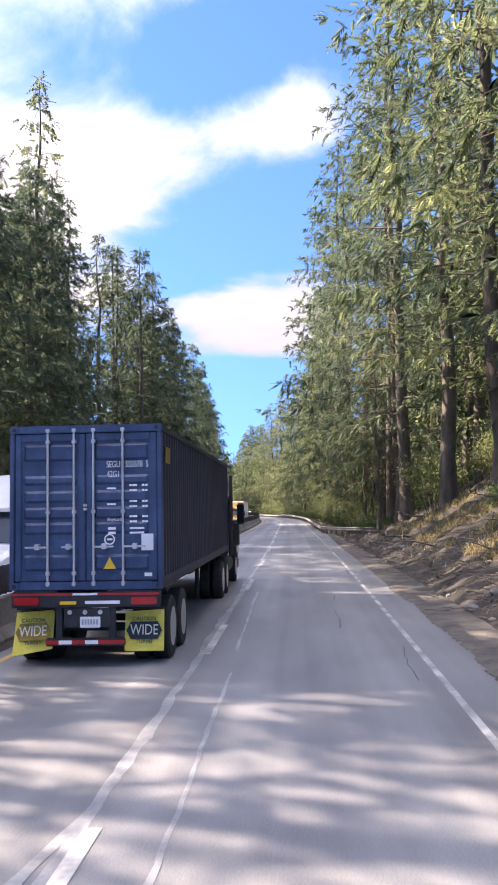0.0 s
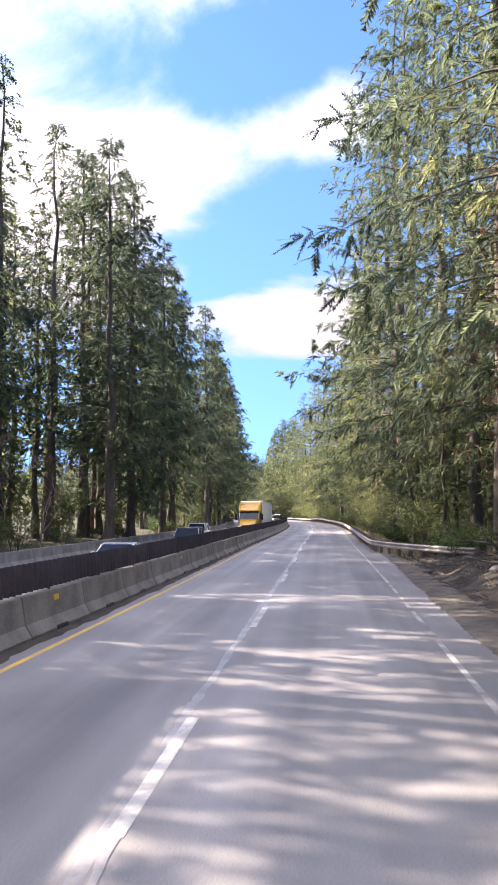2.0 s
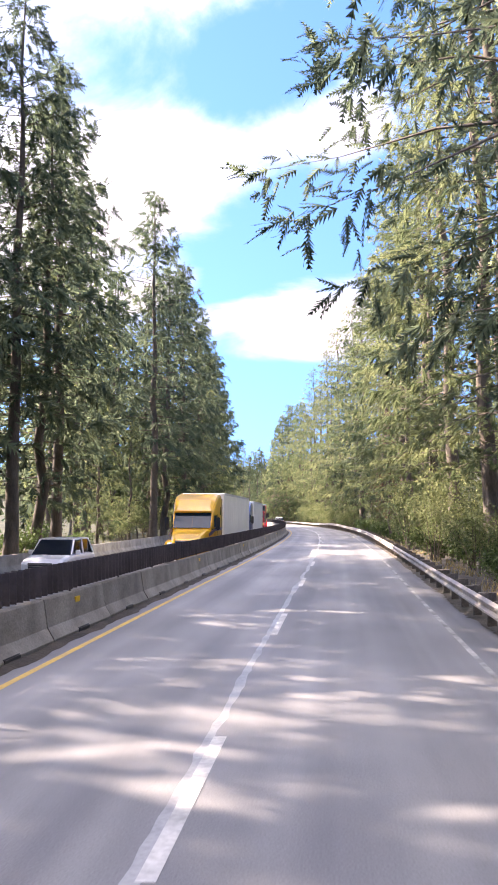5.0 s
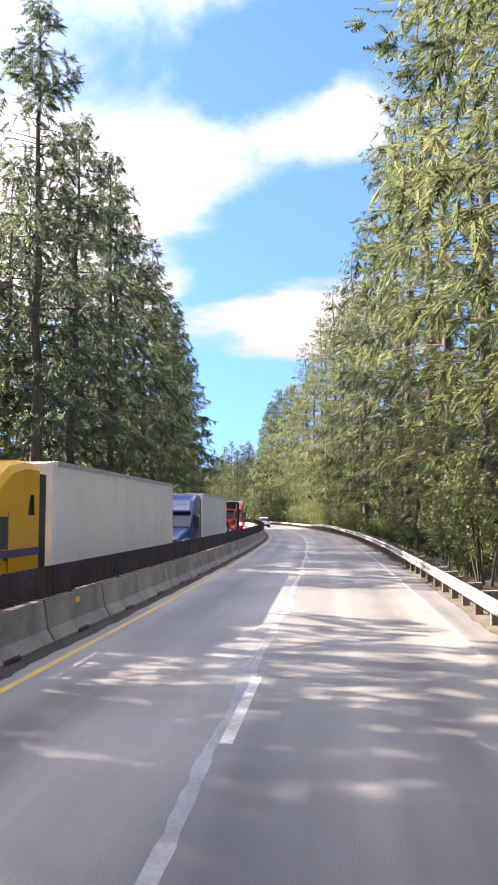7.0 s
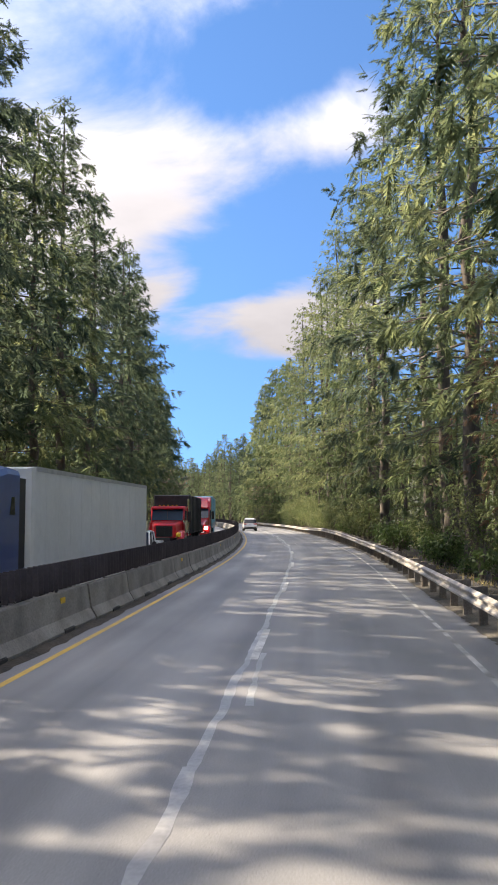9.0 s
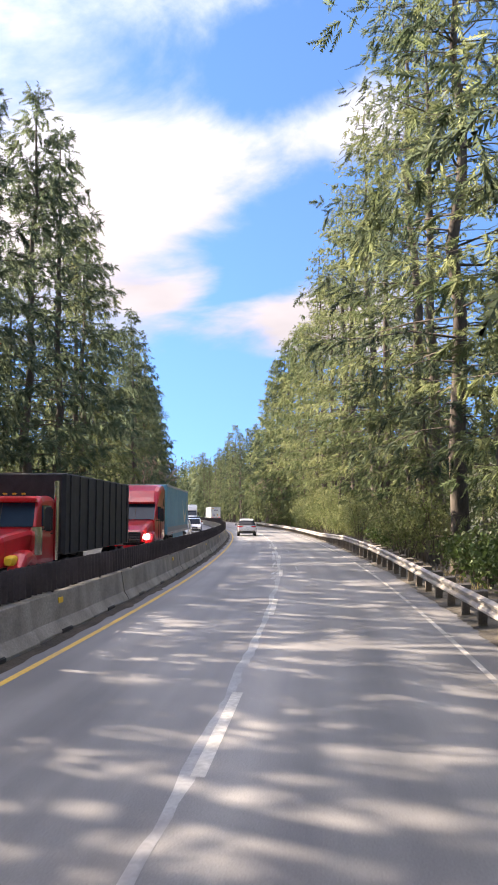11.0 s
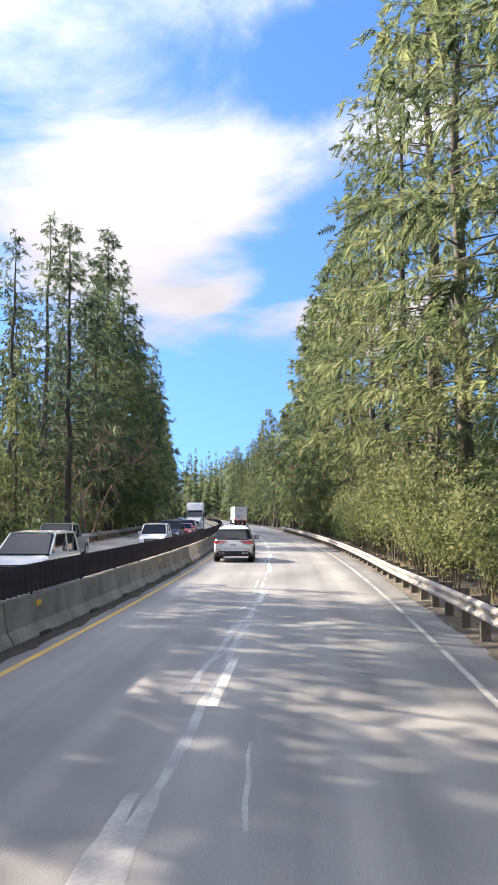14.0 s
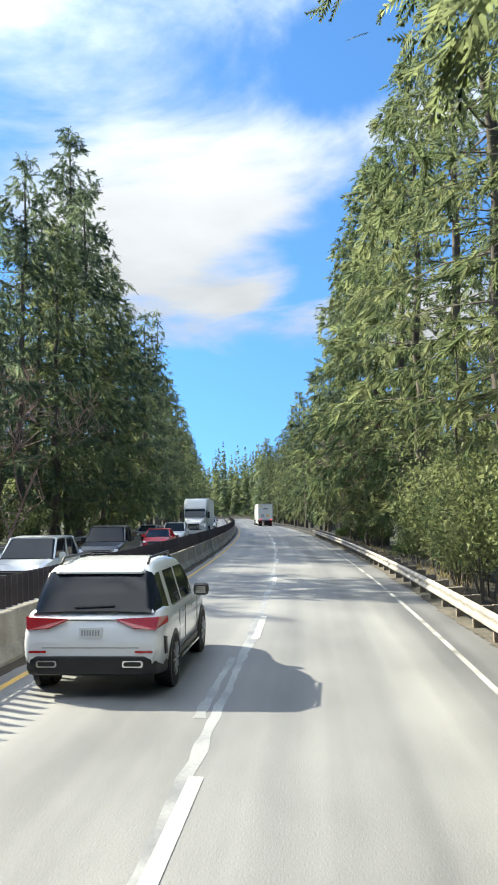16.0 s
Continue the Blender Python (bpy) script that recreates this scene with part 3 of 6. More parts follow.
# ---- builders for vehicles; each stands with its rear at y = 0 and its front towards +y ----
def loft(bm, sections, corner=2):
    """Skin over rounded rectangles (y, half_width, z0, z1, radius)."""
    rings = []
    for y, hw, z0, z1, r in sections:
        r = min(r, hw * 0.95, (z1 - z0) * 0.48)
        pts = []
        for cx, cz, a0 in ((hw - r, z1 - r, 0), (-hw + r, z1 - r, 90), (-hw + r, z0 + r, 180), (hw - r, z0 + r, 270)):
            for i in range(corner + 1):
                a = radians(a0 + 90 * i / corner)
                pts.append(bm.verts.new((cx + r * math.cos(a), y, cz + r * math.sin(a))))
        rings.append(pts)
    n = len(rings[0])
    for a, b in zip(rings, rings[1:]):
        for j in range(n):
            bm.faces.new((a[j], a[(j + 1) % n], b[(j + 1) % n], b[j]))
    bm.faces.new(rings[0])
    bm.faces.new(rings[-1])
    return bm


def lathe(bm, profile, sides, m=Matrix()):
    """Turns (radius, x) round the x axis."""
    rings = [[bm.verts.new(m @ Vector((x, r * math.cos(2 * math.pi * j / sides), r * math.sin(2 * math.pi * j / sides)))) for j in range(sides)] for r, x in profile]
    for a, b in zip(rings, rings[1:]):
        for j in range(sides):
            bm.faces.new((a[j], a[(j + 1) % sides], b[(j + 1) % sides], b[j]))
    bm.faces.new(rings[0])
    bm.faces.new(rings[-1])
    return bm


def rod(bm, a, b, r, sides=8):
    a, b = Vector(a), Vector(b)
    d = b - a
    q = d.to_track_quat("X", "Z").to_matrix().to_4x4()
    return lathe(bm, [(r, 0), (r, d.length)], sides, Matrix.Translation(a) @ q)


def quad_plate(bm, corners, thick):
    """A plate on four corners, thickened along its normal."""
    c = [Vector(p) for p in corners]
    n = (c[1] - c[0]).cross(c[3] - c[0]).normalized() * thick
    low, high = [bm.verts.new(p) for p in c], [bm.verts.new(p + n) for p in c]
    bm.faces.new(low)
    bm.faces.new(high)
    for i in range(4):
        bm.faces.new((low[i], low[(i + 1) % 4], high[(i + 1) % 4], high[i]))
    return bm


def make(name, material, parent, build, *args, label="", smooth=False, **kw):
    bm = bmesh.new()
    build(bm, *args, **kw)
    return part(name, bm, material, parent, label, smooth)


def slab(name, material, parent, *dims, bevel=0.0, label=""):
    return make(name, material, parent, box, *dims, bevel, label=label)


def lettering(text, size, m, material, parent):
    """Flat raised letters from the built-in font, as one mesh."""
    cu = bpy.data.curves.new("lettering", "FONT")
    cu.body, cu.size, cu.extrude = text, size, 0.002
    cu.align_x, cu.align_y = "CENTER", "CENTER"
    tmp = bpy.data.objects.new("lettering_curve", cu)
    me = bpy.data.meshes.new_from_object(tmp)
    bpy.data.objects.remove(tmp)
    me.materials.clear()
    me.materials.append(MATS[material])
    ob = new("lettering", me)
    ob.parent, ob.matrix_basis = parent, m
    return ob


def wheel(parent, x, y, radius, width, rim="rim_metal", dual=False):
    """A tyre with its rim and hub; x is the middle of the tyre."""
    s = 1 if x > 0 else -1
    h = width / 2
    t = make("wheel", "rubber", parent, lathe, [(radius * 0.62, x - h), (radius * 0.93, x - h), (radius, x - h * 0.75), (radius, x + h * 0.75), (radius * 0.93, x + h), (radius * 0.62, x + h)], 24, Matrix.Translation((0, y, radius)), smooth=False)
    o = x + s * h
    deep = 0.45 if dual else 0.12
    r = make("rim", rim, t, lathe, [(radius * 0.63, o + s * 0.004), (radius * 0.58, o + s * 0.006), (radius * 0.52, o - s * h * deep), (radius * 0.30, o - s * h * deep * 0.9), (radius * 0.22, o - s * 0.01), (0.02, o)], 20, Matrix.Translation((0, y, radius)))
    return t


def dual_wheel(parent, side, y, radius=0.51):
    wheel(parent, side * 0.76, y, radius, 0.26, "rubber")
    wheel(parent, side * 1.10, y, radius, 0.26, "rim_metal", True)


def tractor(m, paint, label, band="", classic=False, lamp="lamp_clear", glass="glass_blue", bright="chrome"):
    """A conventional truck tractor; y = 0 is the back of the cab, the frame runs behind it."""
    t = tagged(new("truck_tractor"), label, "truck")
    top = 3.1 if classic else 3.95
    slab("frame", "steel_black", t, -0.43, 0.43, -3.4, 4.6, 0.72, 0.98, bevel=0.02)
    if classic:
        make("cab", paint, t, loft, [(0.0, 1.14, 0.95, 2.85, 0.12), (0.5, 1.15, 0.95, 2.98, 0.14), (1.5, 1.13, 0.95, 2.95, 0.16), (1.72, 1.10, 0.95, 2.80, 0.14), (2.0, 1.06, 0.95, 2.02, 0.08)])
        ws = ((-0.98, 1.74, 2.76), (0.98, 1.74, 2.76), (1.0, 2.03, 2.06), (-1.0, 2.03, 2.06))
        y0, door = 2.0, (0.75, 1.55)
        make("hood", paint, t, loft, [(y0 - 0.02, 0.98, 0.95, 2.0, 0.16), (y0 + 0.9, 0.86, 0.95, 1.92, 0.16), (y0 + 1.7, 0.72, 0.95, 1.82, 0.14), (y0 + 1.8, 0.66, 1.0, 1.76, 0.12)])
    else:
        make("cab", paint, t, loft, [(0.0, 1.22, 0.85, 3.92, 0.16), (0.9, 1.23, 0.85, 3.97, 0.2), (1.75, 1.23, 0.85, 3.86, 0.24), (2.25, 1.20, 0.85, 3.60, 0.28), (2.62, 1.16, 0.85, 3.22, 0.26), (2.86, 1.13, 0.85, 2.92, 0.14), (3.42, 1.06, 0.85, 2.0, 0.08)])
        ws = ((-1.02, 2.90, 2.86), (1.02, 2.90, 2.86), (1.04, 3.45, 2.04), (-1.04, 3.45, 2.04))
        y0, door = 3.4, (1.95, 2.85)
        make("hood", paint, t, loft, [(y0 - 0.02, 1.02, 0.85, 2.0, 0.18), (y0 + 0.8, 0.95, 0.85, 1.90, 0.2), (y0 + 1.5, 0.86, 0.85, 1.72, 0.2), (y0 + 1.95, 0.74, 0.85, 1.50, 0.2), (y0 + 2.05, 0.66, 0.85, 1.36, 0.16)])
    nose = y0 + (1.8 if classic else 2.05)
    make("windshield", glass, t, quad_plate, (ws[0], ws[3], ws[2], ws[1]), 0.02)
    slab("windshield_post", "black_trim", t, -0.015, 0.015, 0, 0.02, 0, 0.9).matrix_basis = Matrix.Translation((0, ws[0][1] + 0.02, 2.86 if not classic else 2.76)) @ Matrix.Rotation(math.atan2(ws[3][1] - ws[0][1], ws[3][2] - ws[0][2]) * -1, 4, "X") @ Matrix.Translation((0, 0, 0))
    slab("sun_visor", paint, t, -1.05, 1.05, ws[0][1] - 0.02, ws[0][1] + 0.22, ws[0][2] + 0.02, ws[0][2] + 0.12, bevel=0.02)
    for s in (-1, 1):
        slab("side_window", glass, t, s * 1.15 if s > 0 else -1.245, 1.245 if s > 0 else -1.15, door[0], door[1] - 0.12, 2.05, 2.72, bevel=0.02) if not classic else slab("side_window", glass, t, 1.10 if s > 0 else -1.17, 1.17 if s > 0 else -1.10, door[0] - 0.1, door[1], 2.05, 2.68, bevel=0.02)
        slab("door_handle", "black_trim", t, s * 1.24 - 0.02, s * 1.24 + 0.02, door[0], door[0] + 0.16, 1.82, 1.86, bevel=0.005)
        mr = slab("mirror", "black_trim", t, s * 1.42 - 0.12, s * 1.42 + 0.12, door[1] + 0.26, door[1] + 0.38, 1.92, 2.62, bevel=0.04)
        make("mirror_arm", "black_trim", mr, rod, (s * 1.1, door[1] + 0.28, 1.95), (s * 1.36, door[1] + 0.32, 2.0), 0.02, 6)
        slab("mirror_face", "glass_dark", mr, s * 1.42 - 0.10, s * 1.42 + 0.10, door[1] + 0.254, door[1] + 0.259, 1.98, 2.56)
        make("headlight", lamp, t, loft, [(nose - 0.38, 0.16, 1.02, 1.30, 0.08), (nose - 0.12, 0.15, 1.02, 1.28, 0.08), (nose - 0.02, 0.10, 1.06, 1.22, 0.06)]).matrix_basis = Matrix.Translation((s * 0.86, 0, 0))
        make("front_fender", paint, t, loft, [(nose - 1.5, 0.24, 0.95, 1.25, 0.1), (nose - 1.0, 0.26, 1.05, 1.42, 0.14), (nose - 0.5, 0.25, 0.9, 1.34, 0.14), (nose - 0.2, 0.2, 0.62, 1.0, 0.1)]).matrix_basis = Matrix.Translation((s * 0.98, 0, 0))
        make("fuel_tank", bright if classic else "rim_metal", t, rod, (s * 0.86, -0.3, 0.72), (s * 0.86, 1.5, 0.72), 0.32, 16)
        if band:
            for zlo, ya, yb in ((1.86, 0.0, 3.3),):
                make("paint_band", band, t, quad_plate, ((s * 1.236, ya, zlo), (s * 1.236, yb - 0.6, zlo), (s * 1.236, yb - 0.6, zlo + 0.17), (s * 1.236, ya, zlo + 0.17)), 0.004 * -s)
                make("paint_band", band, t, quad_plate, ((s * 1.236, yb - 0.6, zlo), (s * 1.10, yb + 1.0, zlo - 0.30), (s * 1.10, yb + 1.0, zlo - 0.10), (s * 1.236, yb - 0.6, zlo + 0.17)), 0.012 * -s)
        if not classic:
            slab("cab_extender", "black_trim", t, s * 1.19 - 0.02, s * 1.19 + 0.02, -0.5, 0.02, 1.0, 3.7, bevel=0.01)
            make("sleeper_window", "glass_dark", t, quad_plate, ((s * 1.238, 0.35, 2.75), (s * 1.238, 0.75, 2.75), (s * 1.238, 0.62, 3.2), (s * 1.238, 0.42, 3.2)), 0.006 * -s)
            for yy in (1.92, 2.9):
                slab("door_gap", "black_trim", t, s * 1.226 - 0.008, s * 1.226 + 0.008, yy, yy + 0.014, 1.0, 2.8)
        if classic:
            make("exhaust_stack", bright, t, rod, (s * 1.22, 0.25, 1.0), (s * 1.22, 0.25, 3.45), 0.075, 12)
            make("air_cleaner", bright, t, rod, (s * 1.18, 2.25, 1.25), (s * 1.18, 2.25, 2.05), 0.17, 14)
        wheel(t, s * 1.02, nose - 0.95, 0.51, 0.29)
        for y in (-1.3, -2.6):
            dual_wheel(t, s, y)
    g0, g1, gw = (1.02, 1.72, 0.52) if classic else (0.82, 1.40, 0.58)
    gr = slab("grille", "black_trim", t, -gw, gw, nose - 0.06, nose + 0.02, g0, g1, bevel=0.02)
    for i in range(7):
        if classic:
            x = -gw + 2 * gw * (i + 0.5) / 7
            slab("grille_bar", "black_trim", gr, x - 0.02, x + 0.02, nose + 0.02, nose + 0.04, g0 + 0.03, g1 - 0.03)
        else:
            z = g0 + (g1 - g0) * (i + 0.5) / 7
            slab("grille_bar", "chrome", gr, -gw * 0.96, gw * 0.96, nose + 0.02, nose + 0.045, z - 0.016, z + 0.016)
    slab("bumper", "chrome" if classic else paint, t, -1.2, 1.2, nose - 0.2, nose + 0.12, 0.38, 0.74, bevel=0.05)
    for i in range(5):
        x = (i - 2) * 0.28
        slab("marker_lamp", "sticker_yellow", t, x - 0.05, x + 0.05, ws[0][1] - 0.28, ws[0][1] - 0.14, top - (0.10 if classic else 0.98), top - (0.05 if classic else 0.90), bevel=0.01)
    t.matrix_basis = m
    return t


def dry_van(m, body, label, marks=None, length=16.15):
    """A box trailer, rear at y = 0."""
    t = tagged(new("box_trailer"), label, "trailer")
    hw, z0, z1 = 1.295, 1.12, 4.05
    make("box_body", body, t, loft, [(0.06, hw, z0, z1, 0.02), (length - 0.25, hw, z0, z1, 0.02), (length - 0.06, hw - 0.05, z0, z1 - 0.02, 0.02), (length, hw - 0.2, z0, z1 - 0.06, 0.02)])
    rib = bmesh.new()
    box(rib, -0.004, 0.004, -0.025, 0.025, z0 + 0.16, z1 - 0.14)
    rib_me = bpy.data.meshes.new("panel_seam")
    rib.to_mesh(rib_me)
    rib.free()
    rib_me.materials.append(MATS[body])
    for s in (-1, 1):
        for i in range(1, 13):
            child_at("panel_seam", rib_me, t, pose(s * (hw + 0.003), length * i / 13, 0))
        slab("top_rail", "zinc", t, s * hw - 0.015, s * hw + 0.015, 0.05, length - 0.3, z1 - 0.12, z1 + 0.01, bevel=0.004)
        slab("bottom_rail", "zinc", t, s * hw - 0.018, s * hw + 0.018, 0.05, length - 0.3, z0 - 0.04, z0 + 0.14, bevel=0.004)
        slab("side_skirt", body, t, s * (hw - 0.03) - 0.012, s * (hw - 0.03) + 0.012, 4.4, 12.0, 0.42, z0 - 0.05, bevel=0.004)
        for i in range(6):
            slab("marker_tape", "tape_red" if i % 2 else "print_white", t, s * (hw + 0.02) - 0.002, s * (hw + 0.02) + 0.002, 0.8 + i * 2.4, 1.25 + i * 2.4, z0 + 0.02, z0 + 0.07)
        make("landing_leg", "steel_black", t, rod, (s * 0.7, 12.6, 0.1), (s * 0.7, 12.6, z0), 0.06, 8)
        for y in (1.5, 2.75):
            dual_wheel(t, s, y)
        d = slab("rear_door", body, t, min(s * 0.012, s * 1.17), max(s * 0.012, s * 1.17), 0.0, 0.06, z0 + 0.14, z1 - 0.16, bevel=0.006)
        for x in (0.16, 0.78):
            make("lock_rod", "zinc", d, rod, (s * x, -0.02, z0 + 0.1), (s * x, -0.02, z1 - 0.12), 0.016, 6)
        slab("tail_lamp", "tail_lit", t, s * 0.92 - 0.16, s * 0.92 + 0.16, -0.02, 0.05, z0 - 0.02, z0 + 0.10, bevel=0.01)
        slab("mud_flap", "rubber", t, s * 0.92 - 0.3, s * 0.92 + 0.3, 0.75, 0.77, 0.22, 0.95)
        slab("corner_post", "zinc", t, min(s * 1.18, s * 1.30), max(s * 1.18, s * 1.30), -0.01, 0.07, z0 - 0.02, z1, bevel=0.008)
    slab("rear_header", "zinc", t, -1.18, 1.18, -0.01, 0.07, z1 - 0.15, z1, bevel=0.008)
    slab("rear_sill", "zinc", t, -1.18, 1.18, -0.01, 0.1, z0 - 0.08, z0 + 0.13, bevel=0.008)
    u = slab("underride_guard", "steel_black", t, -1.15, 1.15, 0.0, 0.1, 0.50, 0.62, bevel=0.01)
    for s in (-1, 1):
        slab("guard_upright", "steel_black", u, s * 0.5 - 0.05, s * 0.5 + 0.05, 0.0, 0.08, 0.6, z0 - 0.08)
    slab("guard_tape", "tape_red", u, -1.1, 1.1, -0.004, 0.0, 0.53, 0.59)
    slab("floor_frame", "steel_black", t, -0.5, 0.5, 0.3, length - 0.3, 0.85, z0, bevel=0.02)
    if marks:
        marks(t, hw, z0, z1, length)
    t.matrix_basis = m
    return t


# ---- the blue container on its chassis ----
def container_truck(m):
    t = tagged(new("freight_container"), "weathered dark blue steel freight container with white markings", "container")
    W, H, L, Z = 1.219, 2.591, 12.192, 1.20
    x0, x1 = -W, W
    # corrugated side walls
    for s in (-1, 1):
        bm = bmesh.new()
        ys, xs, y = [], [], 0.22
        pitch = 0.278
        while y < L - 0.25:
            for dy, dx in ((0.0, 0.0), (0.072, 0.0), (0.14, -0.036), (0.21, -0.036)):
                ys.append(y + dy)
                xs.append(s * (W - 0.02 + dx))
            y += pitch
        lo = [bm.verts.new((x, yy, Z + 0.16)) for x, yy in zip(xs, ys)]
        hi = [bm.verts.new((x, yy, Z + H - 0.11)) for x, yy in zip(xs, ys)]
        lo2 = [bm.verts.new((x - s * 0.01, yy, Z + 0.16)) for x, yy in zip(xs, ys)]
        hi2 = [bm.verts.new((x - s * 0.01, yy, Z + H - 0.11)) for x, yy in zip(xs, ys)]
        for i in range(len(ys) - 1):
            bm.faces.new((lo[i], lo[i + 1], hi[i + 1], hi[i]))
            bm.faces.new((lo2[i + 1], lo2[i], hi2[i], hi2[i + 1]))
        part("side_wall", bm, "container_shaded", t, "corrugated steel side wall with shade put into its dark colour")
        slab("top_side_rail", "container_shaded", t, s * (W - 0.03) - 0.03, s * (W - 0.03) + 0.03, 0.1, L - 0.1, Z + H - 0.11, Z + H - 0.02, bevel=0.008)
        slab("bottom_side_rail", "container_shaded", t, s * (W - 0.025) - 0.025, s * (W - 0.025) + 0.025, 0.1, L - 0.1, Z + 0.01, Z + 0.17, bevel=0.006)
        for y in (0.0, L - 0.178):
            for z in (Z, Z + H - 0.118):
                c = slab("corner_casting", "container_blue" if y == 0 else "container_shaded", t, min(s * (W - 0.162), s * W), max(s * (W - 0.162), s * W), y, y + 0.178, z, z + 0.118, bevel=0.012)
                if y == 0:
                    make("casting_hole", "black_trim", c, lathe, [(0.034, -0.004), (0.034, 0.004)], 12, Matrix.Translation((s * (W - 0.08), 0.0, z + 0.06)) @ Matrix.Rotation(radians(90), 4, "Z"))
        slab("corner_post", "container_blue", t, min(s * (W - 0.075), s * W), max(s * (W - 0.075), s * W), 0.01, 0.15, Z + 0.118, Z + H - 0.118, bevel=0.012)
        slab("corner_post", "container_shaded", t, min(s * (W - 0.075), s * W), max(s * (W - 0.075), s * W), L - 0.15, L - 0.01, Z + 0.118, Z + H - 0.118, bevel=0.012)
        slab("floor_beam", "container_shaded", t, min(s * 0.2, s * 1.1), max(s * 0.2, s * 1.1), 0.2, L - 0.2, Z + 0.02, Z + 0.14)
    slab("roof", "container_shaded", t, -W + 0.04, W - 0.04, 0.12, L - 0.12, Z + H - 0.06, Z + H - 0.03, bevel=0.005)
    slab("front_wall", "container_shaded", t, -W + 0.07, W - 0.07, L - 0.10, L - 0.05, Z + 0.1, Z + H - 0.1, bevel=0.005)
    slab("door_header", "container_blue", t, -W + 0.16, W - 0.16, 0.0, 0.13, Z + H - 0.12, Z + H, bevel=0.01)
    slab("door_sill", "container_blue", t, -W + 0.16, W - 0.16, 0.0, 0.13, Z, Z + 0.13, bevel=0.01)
    # two doors with pressed bands
    for s in (-1, 1):
        xa, xb = (0.008, W - 0.085) if s > 0 else (-W + 0.085, -0.008)
        d = slab("door", "container_blue", t, xa, xb, 0.062, 0.10, Z + 0.14, Z + H - 0.13, bevel=0.006)
        for name, a, b, c, e in (("stile", xa, xa + 0.10, Z + 0.14, Z + H - 0.13), ("stile", xb - 0.10, xb, Z + 0.14, Z + H - 0.13), ("cross_member", xa + 0.1, xb - 0.1, Z + 0.14, Z + 0.24), ("cross_member", xa + 0.1, xb - 0.1, Z + H - 0.25, Z + H - 0.13)):
            slab("door_" + name, "container_blue", d, a, b, 0.03, 0.064, c, e, bevel=0.012)
        for zc, zh in ((Z + 0.42, 0.13), (Z + 0.96, 0.10), (Z + 1.20, 0.10), (Z + 1.46, 0.10), (Z + 1.72, 0.08), (Z + 2.16, 0.14)):
            make("pressed_band", "container_blue", d, loft, [(0.064, (xb - xa) / 2 - 0.13, zc - zh, zc + zh, 0.03), (0.036, (xb - xa) / 2 - 0.17, zc - zh + 0.045, zc + zh - 0.045, 0.02)]).matrix_basis = Matrix.Translation(((xa + xb) / 2, 0, 0))
        for x in ((0.13, 0.60) if s > 0 else (-0.60, -0.18)):
            r = make("lock_rod", "zinc", t, rod, (x, -0.005, Z + 0.06), (x, -0.005, Z + H - 0.06), 0.019, 10)
            for z in (Z + 0.10, Z + 0.26, Z + 1.22, Z + H - 0.26, Z + H - 0.08):
                slab("rod_bracket", "zinc", r, x - 0.032, x + 0.032, -0.024, 0.05, z - 0.028, z + 0.028, bevel=0.006)
            hx = x + (0.36 if s > 0 else -0.36) * (1 if x in (0.60, -0.60) else (0.9 if s > 0 else 0.55))
            slab("rod_handle", "zinc", r, min(x, hx), max(x, hx), -0.035, -0.015, Z + 0.655, Z + 0.685, bevel=0.006)
            slab("handle_catch", "zinc", r, (x + hx) / 2 - 0.03, (x + hx) / 2 + 0.05, -0.04, 0.06, Z + 0.63, Z + 0.72, bevel=0.008)
    for z in (Z + 1.24, Z + 1.30):
        slab("door_seal_tag", "zinc", t, -0.03, 0.03, -0.02, 0.03, z, z + 0.04, bevel=0.008)
    # markings on the right-hand door
    face = Matrix.Translation((0, 0.0285, 0)) @ Matrix.Rotation(radians(90), 4, "X")

    def at(x, z):
        return Matrix.Translation((x, 0, z)) @ face
    for word, x in (("SEGU", 0.445), ("552678", 0.775), ("5", 0.985)):
        lettering(word, 0.145, at(x, Z + 1.955) @ Matrix.Diagonal((0.64, 1, 1, 1)), "print_white", t)
    lettering("42G1", 0.145, at(0.445, Z + 1.80) @ Matrix.Diagonal((0.64, 1, 1, 1)), "print_white", t)
    for i, (z, wide) in enumerate(((Z + 1.58, 0.26), (Z + 1.33, 0.26), (Z + 1.09, 0.34))):
        if i < 2:
            slab("print_bar", "print_white", t, 0.34, 0.34 + wide * 0.55, 0.026, 0.030, z - 0.014, z + 0.014)
        for dz in (0.045, -0.035):
            for xa, xb in ((0.70, 0.735), (0.745, 0.82), (0.90, 0.94), (0.95, 0.99)):
                slab("print_bar", "print_white", t, xa, xb, 0.026, 0.030, z + dz - 0.016, z + dz + 0.016)
    lettering("Payload", 0.075, at(0.46, Z + 1.09), "print_white", t)
    for z in (Z + 0.95, Z + 0.88):
        slab("print_bar", "print_white", t, 0.36, 0.48, 0.026, 0.030, z - 0.02, z + 0.02)
        slab("print_bar", "print_white", t, 0.70, 0.93, 0.026, 0.030, z - 0.015, z + 0.015)
    bm = bmesh.new()
    ring = [[bm.verts.new((0.38 + r * math.cos(a), y, Z + 0.78 + r * math.sin(a))) for r, y in ((0.085, 0.030), (0.085, 0.025), (0.066, 0.025), (0.066, 0.030))] for a in np.linspace(0, 2 * math.pi, 25)[:-1]]
    for a, b in zip(ring, ring[1:] + ring[:1]):
        for j in range(4):
            bm.faces.new((a[j], a[(j + 1) % 4], b[(j + 1) % 4], b[j]))
    part("round_mark", bm, "print_white", t)
    slab("round_mark_bar", "print_white", t, 0.335, 0.425, 0.025, 0.029, Z + 0.765, Z + 0.795)
